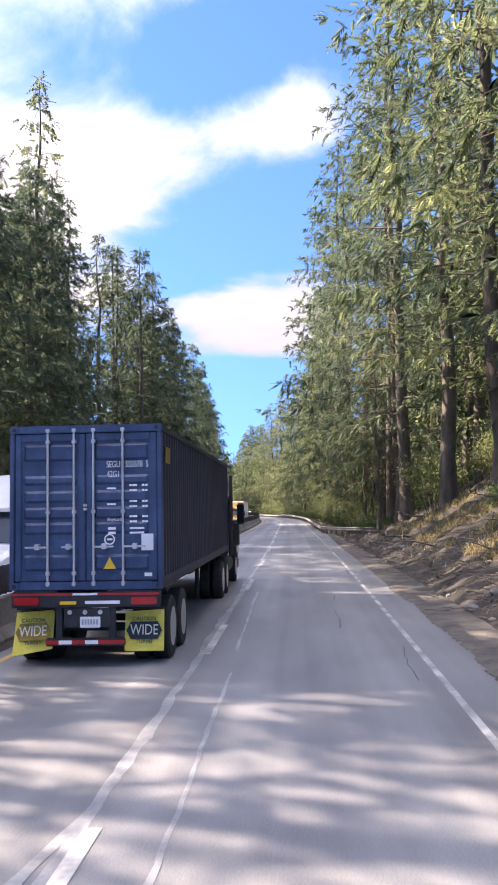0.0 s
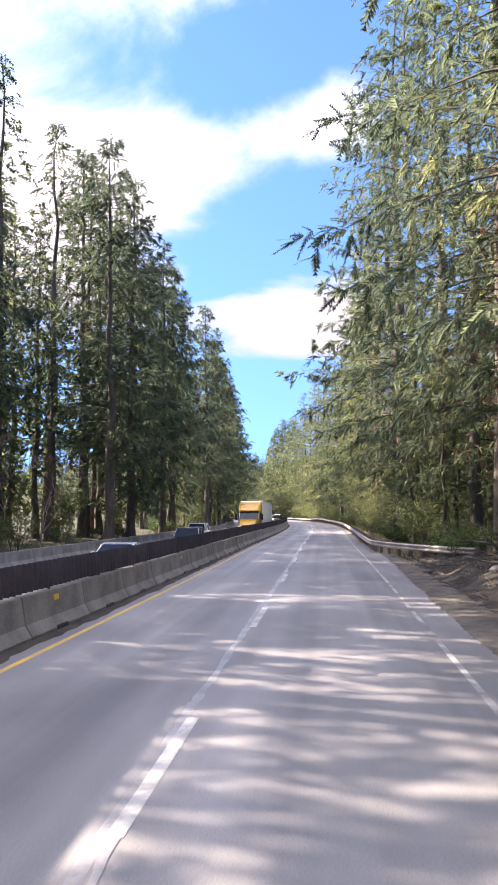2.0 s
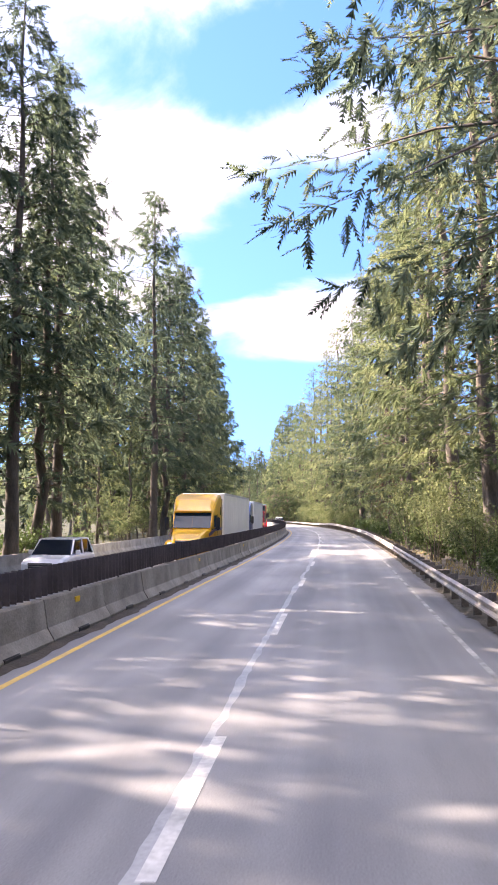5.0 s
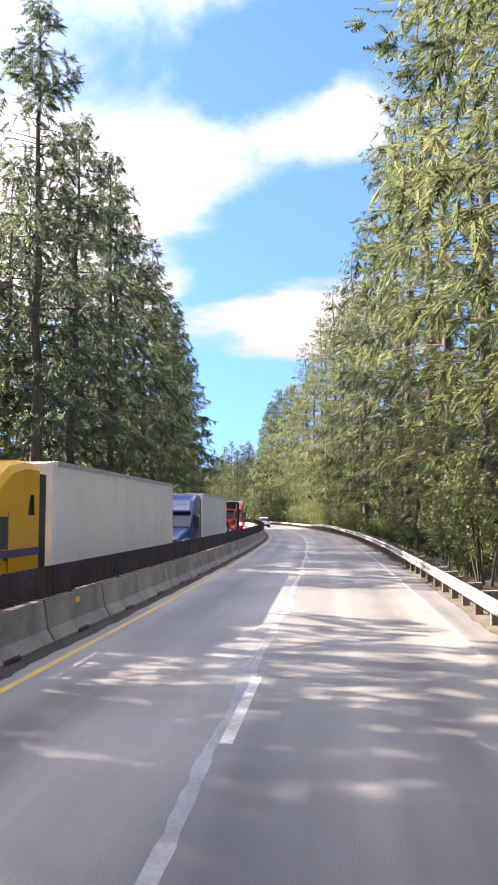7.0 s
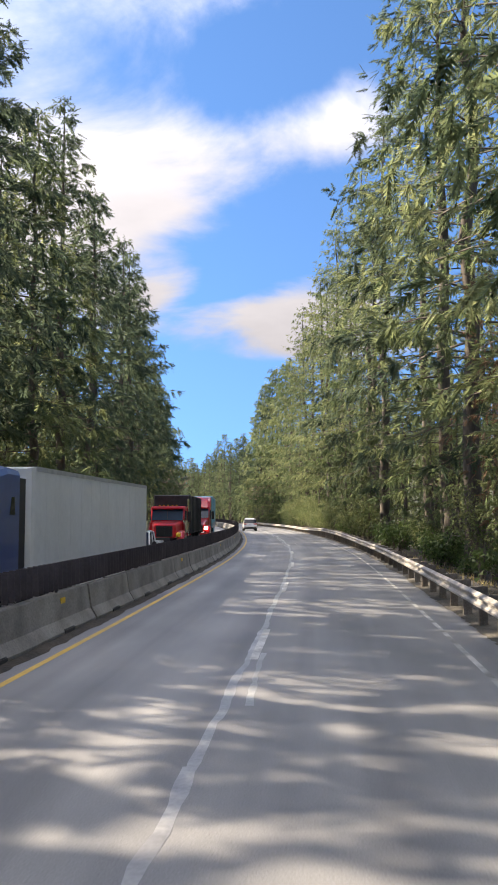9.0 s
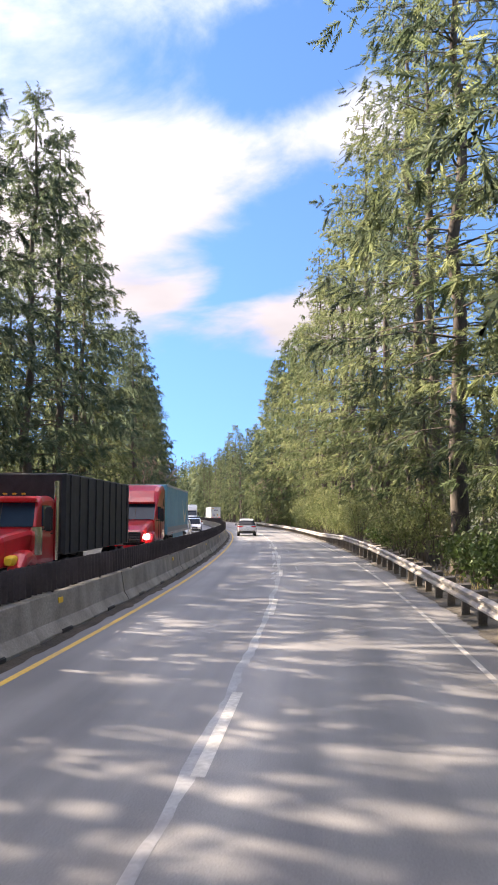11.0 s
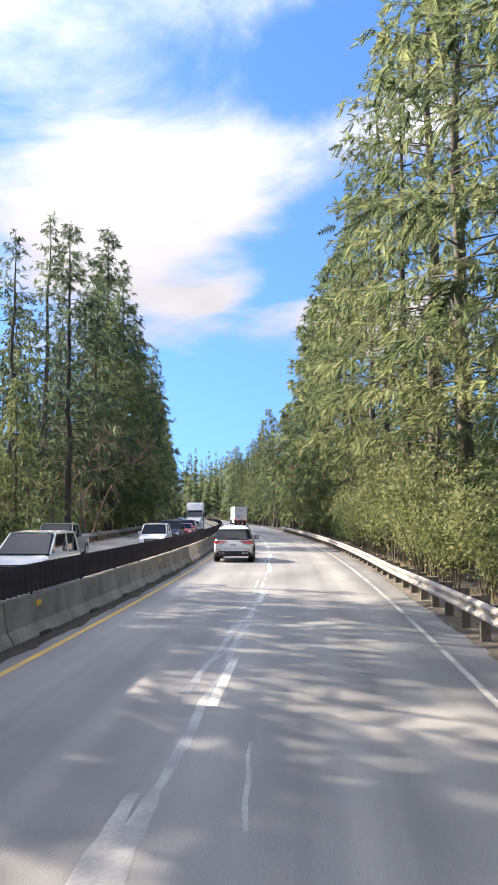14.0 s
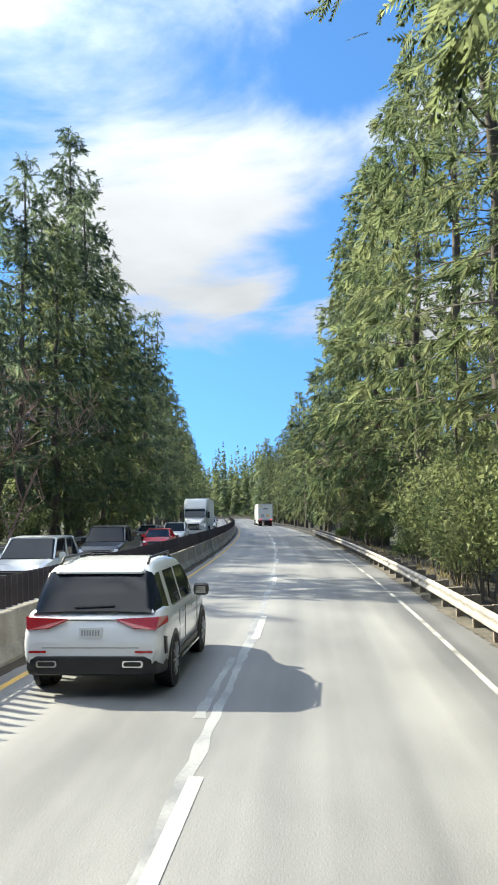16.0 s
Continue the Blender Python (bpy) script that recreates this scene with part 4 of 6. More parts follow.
    slab("data_plate", "plate_paper", t, 0.885, 1.075, 0.024, 0.030, Z + 0.60, Z + 0.86, bevel=0.002, label="pale grey metal data plate")
    slab("small_plate", "plate_paper", t, 0.93, 1.05, 0.024, 0.030, Z + 0.20, Z + 0.255)
    bm = bmesh.new()
    v = [bm.verts.new(p) for p in ((0.28, 0.026, Z + 0.32), (0.48, 0.026, Z + 0.32), (0.38, 0.026, Z + 0.50), (0.28, 0.031, Z + 0.32), (0.48, 0.031, Z + 0.32), (0.38, 0.031, Z + 0.50))]
    for f in ((0, 1, 2), (3, 5, 4), (0, 3, 4, 1), (1, 4, 5, 2), (2, 5, 3, 0)):
        bm.faces.new([v[i] for i in f])
    part("warning_triangle", bm, "sticker_yellow", t, "yellow warning triangle sticker")
    slab("yellow_sticker", "sticker_faded", t, W - 0.012, W + 0.004, 0.45, 0.86, Z + H - 0.60, Z + H - 0.34, label="worn yellow sticker on the side wall")
    t.matrix_basis = m

    # chassis
    c = tagged(new("container_chassis"), "dark red-brown container chassis with yellow printed mud flaps", "trailer")
    for s in (-1, 1):
        slab("main_rail", "steel_black", c, s * 0.48 - 0.06, s * 0.48 + 0.06, 0.1, 12.2, 0.86, 1.17, bevel=0.01)
        for y in (0.95, 2.2):
            dual_wheel(c, s, y)
        fl = make("mud_flap", "flap_yellow", c, lambda b: [quad_plate(b, ((s * 0.88 - 0.31, 0.30 - tilt, 0.22 + lift), (s * 0.88 + 0.31, 0.30 - tilt * 0.6, 0.22 - lift), (s * 0.88 + 0.31, 0.32, 0.84 + 0.02), (s * 0.88 - 0.31, 0.32, 0.82)), 0.012) for tilt, lift in (((0.10, 0.0) if s > 0 else (0.22, -0.05)),)], label="yellow rubber mud flap with a black printed warning")
        tilt, lean = (0.05, 0) if s > 0 else (0.13, -3)
        fm = Matrix.Translation((s * 0.88, 0.292 - tilt, 0.54)) @ Matrix.Rotation(radians(lean), 4, "Y") @ Matrix.Rotation(radians(90 - (10 if s > 0 else 19) * 0.9), 4, "X")
        bm = bmesh.new()
        six = ((-0.285, 0.0), (-0.215, -0.135), (0.215, -0.135), (0.285, 0.0), (0.215, 0.135), (-0.215, 0.135))
        v, w = ([bm.verts.new(fm @ Vector((x, y, z))) for x, y in six] for z in (0.006, 0.011))
        bm.faces.new(v)
        bm.faces.new(w)
        for q in range(6):
            bm.faces.new((v[q], v[(q + 1) % 6], w[(q + 1) % 6], w[q]))
        part("print_field", bm, "print_black" if s > 0 else "sticker_faded", fl)
        lettering("WIDE", 0.20, fm @ Matrix.Translation((0, 0, 0.014)) @ Matrix.Diagonal((0.88, 1.15, 1, 1)), "cream", fl)
        lettering("CAUTION", 0.085, fm @ Matrix.Translation((0, 0.175, 0.012)), "print_black", fl)
        lettering("TURNS", 0.085, fm @ Matrix.Translation((0, -0.175, 0.012)), "print_black", fl)
        make("flap_hanger", "steel_black", c, rod, (s * 0.55, 0.33, 0.88), (s * 1.2, 0.33, 0.88), 0.02, 8)
        slab("tail_lamp", "tail_red", c, s * 0.93 - 0.20, s * 0.93 + 0.20, -0.05, 0.02, 0.97, 1.09, bevel=0.012)
        slab("chassis_bolster", "steel_black", c, s * 0.8 - 0.36, s * 0.8 + 0.36, 0.0, 0.2, 0.95, 1.19, bevel=0.012)
        slab("guard_upright", "steel_black", c, s * 0.42 - 0.05, s * 0.42 + 0.05, 0.0, 0.08, 0.46, 0.95, bevel=0.006)
        make("landing_leg", "steel_black", c, rod, (s * 0.62, 9.2, 0.12), (s * 0.62, 9.2, 0.95), 0.06, 8)
    slab("rear_beam", "steel_black", c, -1.17, 1.17, -0.02, 0.16, 0.93, 1.16, bevel=0.012)
    for i in range(12):
        x = -1.17 + i * 0.195
        slab("reflective_tape", "print_white" if i in (5, 6) else "tape_red", c, x, x + 0.195, -0.026, -0.021, 1.12, 1.155)
    slab("underride_bar", "steel_black", c, -0.62, 0.62, -0.03, 0.07, 0.34, 0.46, bevel=0.012)
    for i in range(6):
        x = -0.62 + i * 1.24 / 6
        slab("reflective_tape", "print_white" if i in (1, 3) else "tape_red", c, x, x + 1.24 / 6, -0.036, -0.031, 0.37, 0.43)
    slab("yellow_label", "sticker_yellow", c, -0.40, -0.14, -0.03, -0.024, 0.98, 1.03)
    slab("number_bar", "print_white", c, 0.0, 0.55, -0.03, -0.024, 0.985, 1.035)
    for x in (-0.24, 0.0, 0.24):
        make("marker_lamp", "zinc", c, lathe, [(0.035, -0.02), (0.035, 0.0)], 14, Matrix.Translation((x, -0.02, 0.86)) @ Matrix.Rotation(radians(90), 4, "Z"))
    slab("plate_bracket", "steel_black", c, -0.34, 0.40, -0.01, 0.02, 0.62, 0.92, bevel=0.01)
    pl = slab("licence_plate", "plate_paper", c, -0.08, 0.24, -0.03, -0.012, 0.62, 0.79, bevel=0.006)
    for i in range(6):
        slab("plate_bar", "print_grey", pl, -0.05 + i * 0.045, -0.02 + i * 0.045, -0.034, -0.03, 0.67, 0.75)
    slab("axle_beam", "steel_black", c, -1.0, 1.0, 0.86, 1.04, 0.45, 0.57, bevel=0.02)
    slab("axle_beam", "steel_black", c, -1.0, 1.0, 2.11, 2.29, 0.45, 0.57, bevel=0.02)
    c.matrix_basis = m
    tractor(m @ Matrix.Translation((0, 12.75, 0)), "dark_paint", "dark truck tractor pulling the container chassis", classic=True, bright="steel_black")


container_truck(spot(13.10, -3.10))

# ---- the white trailer ahead in the right-hand lane ----
def rear_marks(t, hw, z0, z1, length):
    for x in (-0.42, -0.21, 0.0, 0.21, 0.42):
        slab("logo_bar", "print_black", t, x - 0.07, x + 0.07, -0.006, 0.0, z1 - 1.02, z1 - 0.80)
    slab("notice", "print_grey", t, -0.82, -0.26, -0.006, 0.0, z0 + 0.45, z0 + 1.0, label="dark grey printed notice")
    slab("notice", "sticker_yellow", t, 0.28, 0.58, -0.006, 0.0, z0 + 0.55, z0 + 0.95, label="yellow notice sticker")
    slab("notice", "sticker_yellow", t, -1.0, -0.55, -0.006, 0.0, z1 - 0.55, z1 - 0.35, label="yellow notice sticker")
    for i in range(4):
        slab("notice_line", "print_white", t, -0.78, -0.30, -0.009, -0.006, z0 + 0.52 + i * 0.11, z0 + 0.56 + i * 0.11)


LEAD = 398.0
dry_van(spot(LEAD, 0.45), "trailer_white", "white box trailer with dark logo bars on its doors", rear_marks)
tractor(spot(LEAD + 17.0, 0.45), "white_paint", "white truck tractor pulling the white box trailer")


# ---- the oncoming trucks ----
def oncoming(s, u, turn=0.0):
    """The pose of a vehicle that drives towards the walk, with its rear at s."""
    return spot(s, u, opposite_height(s), 180 + turn)


def black_stripes(t, hw, z0, z1, length):
    for s in (-1, 1):
        x = s * (hw + 0.006)
        def band(y0, zb0, y1, zb1, w=0.22):
            make("paint_stripe", "print_black", t, quad_plate, ((x, y0, zb0), (x, y1, zb1), (x, y1, zb1 + w), (x, y0, zb0 + w)), 0.003)
        def slant(y0, y1, zb, zt, w=0.42):
            make("paint_stripe", "print_black", t, quad_plate, ((x, y0, zb), (x, y0 + w, zb), (x, y1 + w, zt), (x, y1, zt)), 0.003)
        band(0.2, z0 + 0.95, 5.4, z0 + 0.95)
        band(0.2, z0 + 0.55, 6.4, z0 + 0.55)
        slant(5.0, 4.2, z0 + 0.95, z1 - 0.42)
        slant(6.1, 5.1, z0 + 0.55, z1 - 0.85)
        band(4.4, z1 - 0.5, 15.5, z1 - 0.5)
        band(5.3, z1 - 0.95, 15.5, z1 - 0.95)
        for i in range(5):
            slab("logo_bar", "print_grey", t, min(x, x + 0.004 * s), max(x, x + 0.004 * s), 8.4 + i * 0.45, 8.75 + i * 0.45, z0 + 1.15, z0 + 1.45)


dry_van(oncoming(43, -8.05), "trailer_white", "white box trailer with black angular stripes", black_stripes)
tractor(oncoming(43, -8.05) @ Matrix.Translation((0, 17.0, 0)), "white_paint", "white truck tractor with a sleeper cab")
dry_van(oncoming(143, -8.25), "trailer_white", "plain off-white box trailer in the oncoming lane")
tractor(oncoming(143, -8.25) @ Matrix.Translation((0, 16.95, 0)), "yellow_paint", "bright yellow truck tractor with a purple side band", band="purple_band")
dry_van(oncoming(176, -9.3), "trailer_white", "plain pale box trailer in the oncoming lane")
tractor(oncoming(176, -9.3) @ Matrix.Translation((0, 16.95, 0)), "navy_paint", "metallic blue truck tractor with a chrome grille")


def curved_logo(t, hw, z0, z1, length):
    """A pale curved stroke on each side, and a lower grey band."""
    for s in (-1, 1):
        x = s * (hw + 0.006)
        bm = bmesh.new()
        ring = []
        for i in range(19):
            f = i / 18
            y, z, w = 1.1 + 4.0 * f, z0 + 2.05 - 1.25 * math.sin(math.pi * f) + 0.1 * f, 0.08 + 0.46 * math.sin(math.pi * f) ** 0.8
            ring.append((bm.verts.new((x, y, z - w / 2)), bm.verts.new((x, y, z + w / 2))))
        for a, b in zip(ring, ring[1:]):
            bm.faces.new((a[0], b[0], b[1], a[1]))
        bmesh.ops.solidify(bm, geom=bm.faces[:], thickness=0.003)
        part("curved_stroke", bm, "cream", t, "cream curved stroke")
        slab("tip_bar", "cream", t, x - 0.002, x + 0.002, 0.85, 1.35, z0 + 1.95, z0 + 2.15)
        slab("lower_band", "print_grey", t, x - 0.002, x + 0.003, 0.3, length - 0.5, z0 + 0.14, z0 + 0.42)


dry_van(oncoming(234, -9.3), "trailer_teal", "teal blue box trailer with a cream curved stroke", curved_logo)
tractor(oncoming(234, -9.3) @ Matrix.Translation((0, 16.95, 0)), "red_paint", "bright red truck tractor with a sleeper cab", lamp="lamp_lit")


def dump_truck(m):
    """A red tractor with a tall black open box behind it."""
    t = tagged(new("box_trailer"), "tall black steel bulk trailer behind a red truck", "trailer")
    make("box_body", "steel_black", t, loft, [(0.0, 1.25, 1.1, 3.75, 0.04), (11.5, 1.25, 1.1, 3.75, 0.04), (11.7, 1.15, 1.2, 3.7, 0.04)])
    for s in (-1, 1):
        for i in range(9):
            slab("side_rib", "steel_black", t, s * 1.27 - 0.03, s * 1.27 + 0.03, 0.5 + i * 1.3, 0.6 + i * 1.3, 1.15, 3.7)
        for y in (1.3, 2.6):
            dual_wheel(t, s, y)
    t.matrix_basis = m
    tractor(m @ Matrix.Translation((0, 12.3, 0)), "red_paint", "red day-cab truck with twin chrome stacks", classic=True, lamp="sticker_yellow")


dump_truck(oncoming(207, -9.6))
dry_van(oncoming(353, -9.3), "trailer_white", "plain pale box trailer in the oncoming lane")
tractor(oncoming(353, -9.3) @ Matrix.Translation((0, 16.95, 0)), "white_paint", "white truck tractor with a tall sleeper roof")


# ---- cars ----
def car(m, style, paint, label, glass="glass_dark"):
    """A smaller vehicle: lower body, glasshouse, roof, lamps, mirrors and wheels."""
    t = tagged(new({"pickup": "pickup_truck", "suv": "suv", "sedan": "car", "van": "van"}[style]), label, {"pickup": "pickup", "suv": "car", "sedan": "car", "van": "van"}[style])
    L, hw, belt, top, wr = {"pickup": (5.8, 1.0, 1.18, 1.90, 0.40), "suv": (4.8, 0.95, 1.06, 1.75, 0.37), "sedan": (4.7, 0.90, 0.94, 1.46, 0.33), "van": (5.1, 0.99, 1.05, 1.78, 0.35)}[style]
    make("body", paint, t, loft, [(0.0, hw * 0.90, 0.42, belt * 0.90, 0.10), (0.12, hw * 0.97, 0.32, belt * 0.98, 0.14), (0.9, hw, 0.28, belt, 0.14), (L * 0.66, hw, 0.28, belt, 0.14), (L * 0.78, hw * 0.98, 0.28, belt * 0.98, 0.16), (L - 0.35, hw * 0.95, 0.28, belt * 0.86, 0.16), (L - 0.06, hw * 0.86, 0.34, belt * 0.72, 0.14), (L, hw * 0.78, 0.40, belt * 0.64, 0.1)])
    r0, r1, f1, f0 = {"pickup": (2.05, 2.25, 3.55, 4.25), "suv": (0.15, 0.65, 2.75, 3.5), "sedan": (0.75, 1.55, 2.65, 3.5), "van": (0.12, 0.40, 3.0, 4.1)}[style]
    make("glasshouse", glass, t, loft, [(r0, hw * 0.90, belt - 0.08, belt + 0.02, 0.03), (r1, hw * 0.80, belt - 0.08, top - 0.05, 0.10), ((r1 + f1) / 2, hw * 0.82, belt - 0.08, top - 0.02, 0.12), (f1, hw * 0.80, belt - 0.08, top - 0.06, 0.12), (f0, hw * 0.90, belt - 0.08, belt + 0.01, 0.03)])
    make("roof", paint, t, loft, [(r1 - 0.02, hw * 0.79, top - 0.10, top - 0.035, 0.03), ((r1 + f1) / 2, hw * 0.83, top - 0.10, top + 0.005, 0.05), (f1 + 0.02, hw * 0.79, top - 0.11, top - 0.04, 0.03)])
    for s in (-1, 1):
        for ya, yb in ((r1 + 0.02, r0 + 0.05), ((r1 + f1) / 2, (r1 + f1) / 2), (f1 - 0.02, f0 - 0.1)):
            make("pillar", paint, t, rod, (s * hw * 0.795, ya, top - 0.08), (s * hw * 0.91, yb, belt - 0.02), 0.04, 6)
        make("headlight", "lamp_clear", t, loft, [(L - 0.42, 0.17, belt * 0.64, belt * 0.80, 0.05), (L - 0.10, 0.13, belt * 0.60, belt * 0.74, 0.05), (L - 0.02, 0.08, belt * 0.60, belt * 0.68, 0.03)]).matrix_basis = Matrix.Translation((s * hw * 0.74, 0, 0))
        slab("tail_lamp", "tail_red", t, s * hw * 0.80 - 0.11, s * hw * 0.80 + 0.11, -0.01, 0.1, belt * 0.66, belt * 0.86, bevel=0.02)
        mr = slab("mirror", "black_trim" if style == "pickup" else paint, t, s * (hw + 0.10) - 0.10, s * (hw + 0.10) + 0.10, f0 - 0.55, f0 - 0.40, belt - 0.02, belt + 0.18, bevel=0.03)
        for y in (0.98, L - 0.98):
            wheel(t, s * (hw - 0.11), y, wr, 0.24)
            make("wheel_arch", "black_trim", t, lathe, [(wr * 1.14, s * (hw - 0.06)), (wr * 1.14, s * (hw + 0.004))], 20, Matrix.Translation((0, y, wr)))
    g = slab("grille", "black_trim", t, -hw * 0.55, hw * 0.55, L - 0.06, L + 0.015, belt * 0.48, belt * 0.72, bevel=0.02)
    for i in range(3):
        z = belt * (0.52 + 0.08 * i)
        slab("grille_bar", "chrome", g, -hw * 0.53, hw * 0.53, L + 0.015, L + 0.028, z - 0.012, z + 0.012)
    slab("bumper", "chrome" if style == "pickup" else "black_trim", t, -hw * 0.86, hw * 0.86, L - 0.12, L + 0.06, 0.34, belt * 0.46, bevel=0.03)
    slab("bumper", "chrome" if style == "pickup" else "black_trim", t, -hw * 0.88, hw * 0.88, -0.06, 0.12, 0.40, belt * 0.52, bevel=0.03)
    if style == "pickup":
        slab("bed_floor", "black_trim", t, -hw * 0.86, hw * 0.86, 0.12, 1.95, belt - 0.02, belt + 0.004)
        for s in (-1, 1):
            slab("bed_rail", paint, t, s * hw * 0.92 - 0.06, s * hw * 0.92 + 0.06, 0.08, 2.05, belt - 0.03, belt + 0.14, bevel=0.02)
        slab("tailgate", paint, t, -hw * 0.86, hw * 0.86, 0.02, 0.09, belt - 0.4, belt + 0.14, bevel=0.02)
    t.matrix_basis = m
    return t


for s, u, style, paint, label in ((70, -9.0, "sedan", "car_white", "white car in the oncoming lane"), (92, -9.4, "suv", "grey_paint", "dark grey car with a roof rack in the oncoming lane"), (115, -12.3, "suv", "car_white", "white estate car in the oncoming lane"), (182.5, -9.2, "pickup", "car_white", "white pickup truck in the oncoming lane"), (246, -9.4, "van", "car_white", "white minivan in the oncoming lane"), (262, -12.6, "pickup", "grey_paint", "grey pickup truck in the oncoming lane"), (275, -9.2, "suv", "car_white", "white car in the oncoming lane"), (288, -9.3, "pickup", "dark_paint", "dark pickup truck with a chrome front"), (304, -9.2, "sedan", "red_paint", "red car in the oncoming lane"), (316, -9.4, "suv", "car_white", "white car in the oncoming lane"), (324, -12.6, "sedan", "grey_paint", "silver-grey car in the oncoming lane"), (366, -9.4, "sedan", "red_paint", "red car in the oncoming lane"), (378, -9.2, "suv", "car_white", "white car in the oncoming lane"), (392, -9.3, "pickup", "grey_paint", "grey pickup truck in the oncoming lane"), (388, -12.6, "sedan", "car_white", "white car in the oncoming lane")):
    car(oncoming(s, u), style, paint, label)


def white_suv(m):
    """The white car that overtakes in the left lane, seen from behind."""
    t = tagged(new("suv"), "clean white luxury car with dark rear glass and red tail lamps", "car")
    hw, L = 0.975, 4.93

    def shell(bm):
        rings = []
        for y, w, zb, zm, belt in ((0.0, 0.84, 0.48, 0.60, 0.72), (0.035, 0.895, 0.44, 0.66, 0.84), (0.075, 0.925, 0.42, 0.70, 0.94), (0.14, 0.95, 0.40, 0.74, 1.04), (0.26, 0.968, 0.36, 0.76, 1.11), (0.55, 0.985, 0.32, 0.78, 1.14), (1.2, 0.985, 0.28, 0.78, 1.10), (2.4, 0.965, 0.27, 0.74, 1.07), (3.5, 0.975, 0.28, 0.74, 1.05), (4.1, 0.975, 0.30, 0.74, 1.03), (4.6, 0.92, 0.34, 0.70, 0.95), (4.85, 0.80, 0.40, 0.64, 0.82), (4.93, 0.66, 0.46, 0.60, 0.70)):
            pts = [(w * 0.80, zb), (w * 0.965, zb + 0.06), (w * 0.99, zm - 0.14), (w, zm), (w * 0.985, zm + 0.12), (w * 0.945, belt - 0.02), (w * 0.90, belt + 0.02)]
            pts += [(-x, z) for x, z in reversed(pts)]
            rings.append([bm.verts.new((x, y, z)) for x, z in pts])
        n = len(rings[0])
        for a, b in zip(rings, rings[1:]):
            for j in range(n):
                bm.faces.new((a[j], a[(j + 1) % n], b[(j + 1) % n], b[j]))
        bm.faces.new(rings[0])
        bm.faces.new(rings[-1])
    body = make("body", "car_white", t, shell, smooth=True)
    body.data.polygons.foreach_set("use_smooth", np.array([len(p.vertices) == 4 for p in body.data.polygons]))
    # the cabin: one curved skin, cut into roof and pillars, rear glass, quarter and door windows
    ys = (0.15, 0.20, 0.30, 0.44, 0.56, 0.64, 0.74, 0.90, 1.04, 1.14, 1.40, 1.70, 1.96, 2.06, 2.40, 2.74, 2.86, 3.05, 3.25, 3.45, 3.62, 3.75)

    def cabin_ring(y):
        z1 = float(np.interp(y, [0.15, 0.30, 0.44, 0.56, 0.64, 0.74, 1.0, 1.6, 2.3, 2.74, 2.9, 3.3, 3.75], [1.12, 1.33, 1.53, 1.655, 1.695, 1.72, 1.755, 1.79, 1.775, 1.72, 1.66, 1.40, 1.07]))
        narrow = 1 - 0.10 * max(0.0, (0.75 - y) / 0.6) ** 2 - 0.05 * max(0.0, (y - 2.9) / 0.85)

        def w(z):
            return (0.93 - 0.30 * (z - 1.04)) * narrow
        zs, zt = min(1.115, z1 - 0.012), max(1.11, min(1.61, z1 - 0.075))
        zr = max(zt + 0.001, z1 - 0.03)
        half = [(w(1.02), 1.02), (w(zs), zs), (w(zt), zt), (w(zr) - 0.022, zr), (w(z1) - 0.13, z1), (0.34, z1 + 0.012)]
        return [(x, y, z) for x, z in half] + [(-x, y, z) for x, z in reversed(half)]

    grid = [cabin_ring(y) for y in ys]
    pieces = {}
    for i in range(len(ys) - 1):
        y0, y1 = ys[i], ys[i + 1]
        for j in range(11):
            side_row, low_row = j in (1, 9), j in (0, 10)
            key = ("roof", 0)
            if not low_row and y1 <= 0.57 and y0 >= 0.15 and not (j in (2, 8) and y1 < 0.25):
                key = ("rear_window", 0)
            elif side_row and y1 <= 0.91:
                key = ("quarter_window", j)
            elif side_row and 1.13 < y0 and y1 < 1.97:
                key = ("rear_door_window", j)
            elif side_row and 2.05 < y0 and y1 < 3.3:
                key = ("front_door_window", j)
            elif not low_row and not side_row and y0 > 2.85 and y1 < 3.7:
                key = ("windscreen", 0)
            pieces.setdefault(key, []).append([grid[i][j], grid[i][j + 1], grid[i + 1][j + 1], grid[i + 1][j]])

    def skin(bm, quads):
        for q in quads:
            bm.faces.new([bm.verts.new(v) for v in q])
        bmesh.ops.remove_doubles(bm, verts=bm.verts, dist=0.0005)
    for (name, _), quads in pieces.items():
        make(name, "car_white" if name == "roof" else "glass_dark", t, skin, quads, smooth=True)
    make("spoiler", "car_white", t, loft, [(0.46, 0.60, 1.615, 1.640, 0.012), (0.54, 0.64, 1.60, 1.675, 0.03), (0.68, 0.60, 1.62, 1.715, 0.03)])
    make("wiper", "black_trim", t, rod, (-0.26, 0.165, 1.185), (0.28, 0.180, 1.205), 0.014, 6)
    for s in (-1, 1):
        make("window_trim", "chrome", t, rod, (s * 0.918, 1.14, 1.105), (s * 0.912, 3.2, 1.105), 0.009, 6)
        # tail lamp: tapers from the flank inwards
        lamp = make("tail_lamp", "tail_red", t, lambda b: quad_plate(b, [(s * 0.33, 0.060, 1.040), (s * 0.58, 0.010, 0.930), (s * 0.87, 0.022, 0.905), (s * 0.905, 0.085, 1.065)], 0.06 * -s), label="red tail lamp")
        make("lamp_corner", "tail_red", lamp, lambda b: quad_plate(b, [(s * 0.88, 0.024, 0.905), (s * 0.995, 0.34, 0.975), (s * 0.982, 0.38, 1.050), (s * 0.912, 0.088, 1.065)], 0.03 * -s))
        rr = make("roof_rail", "black_trim", t, rod, (s * 0.63, 0.92, 1.815), (s * 0.64, 2.4, 1.835), 0.020, 8)
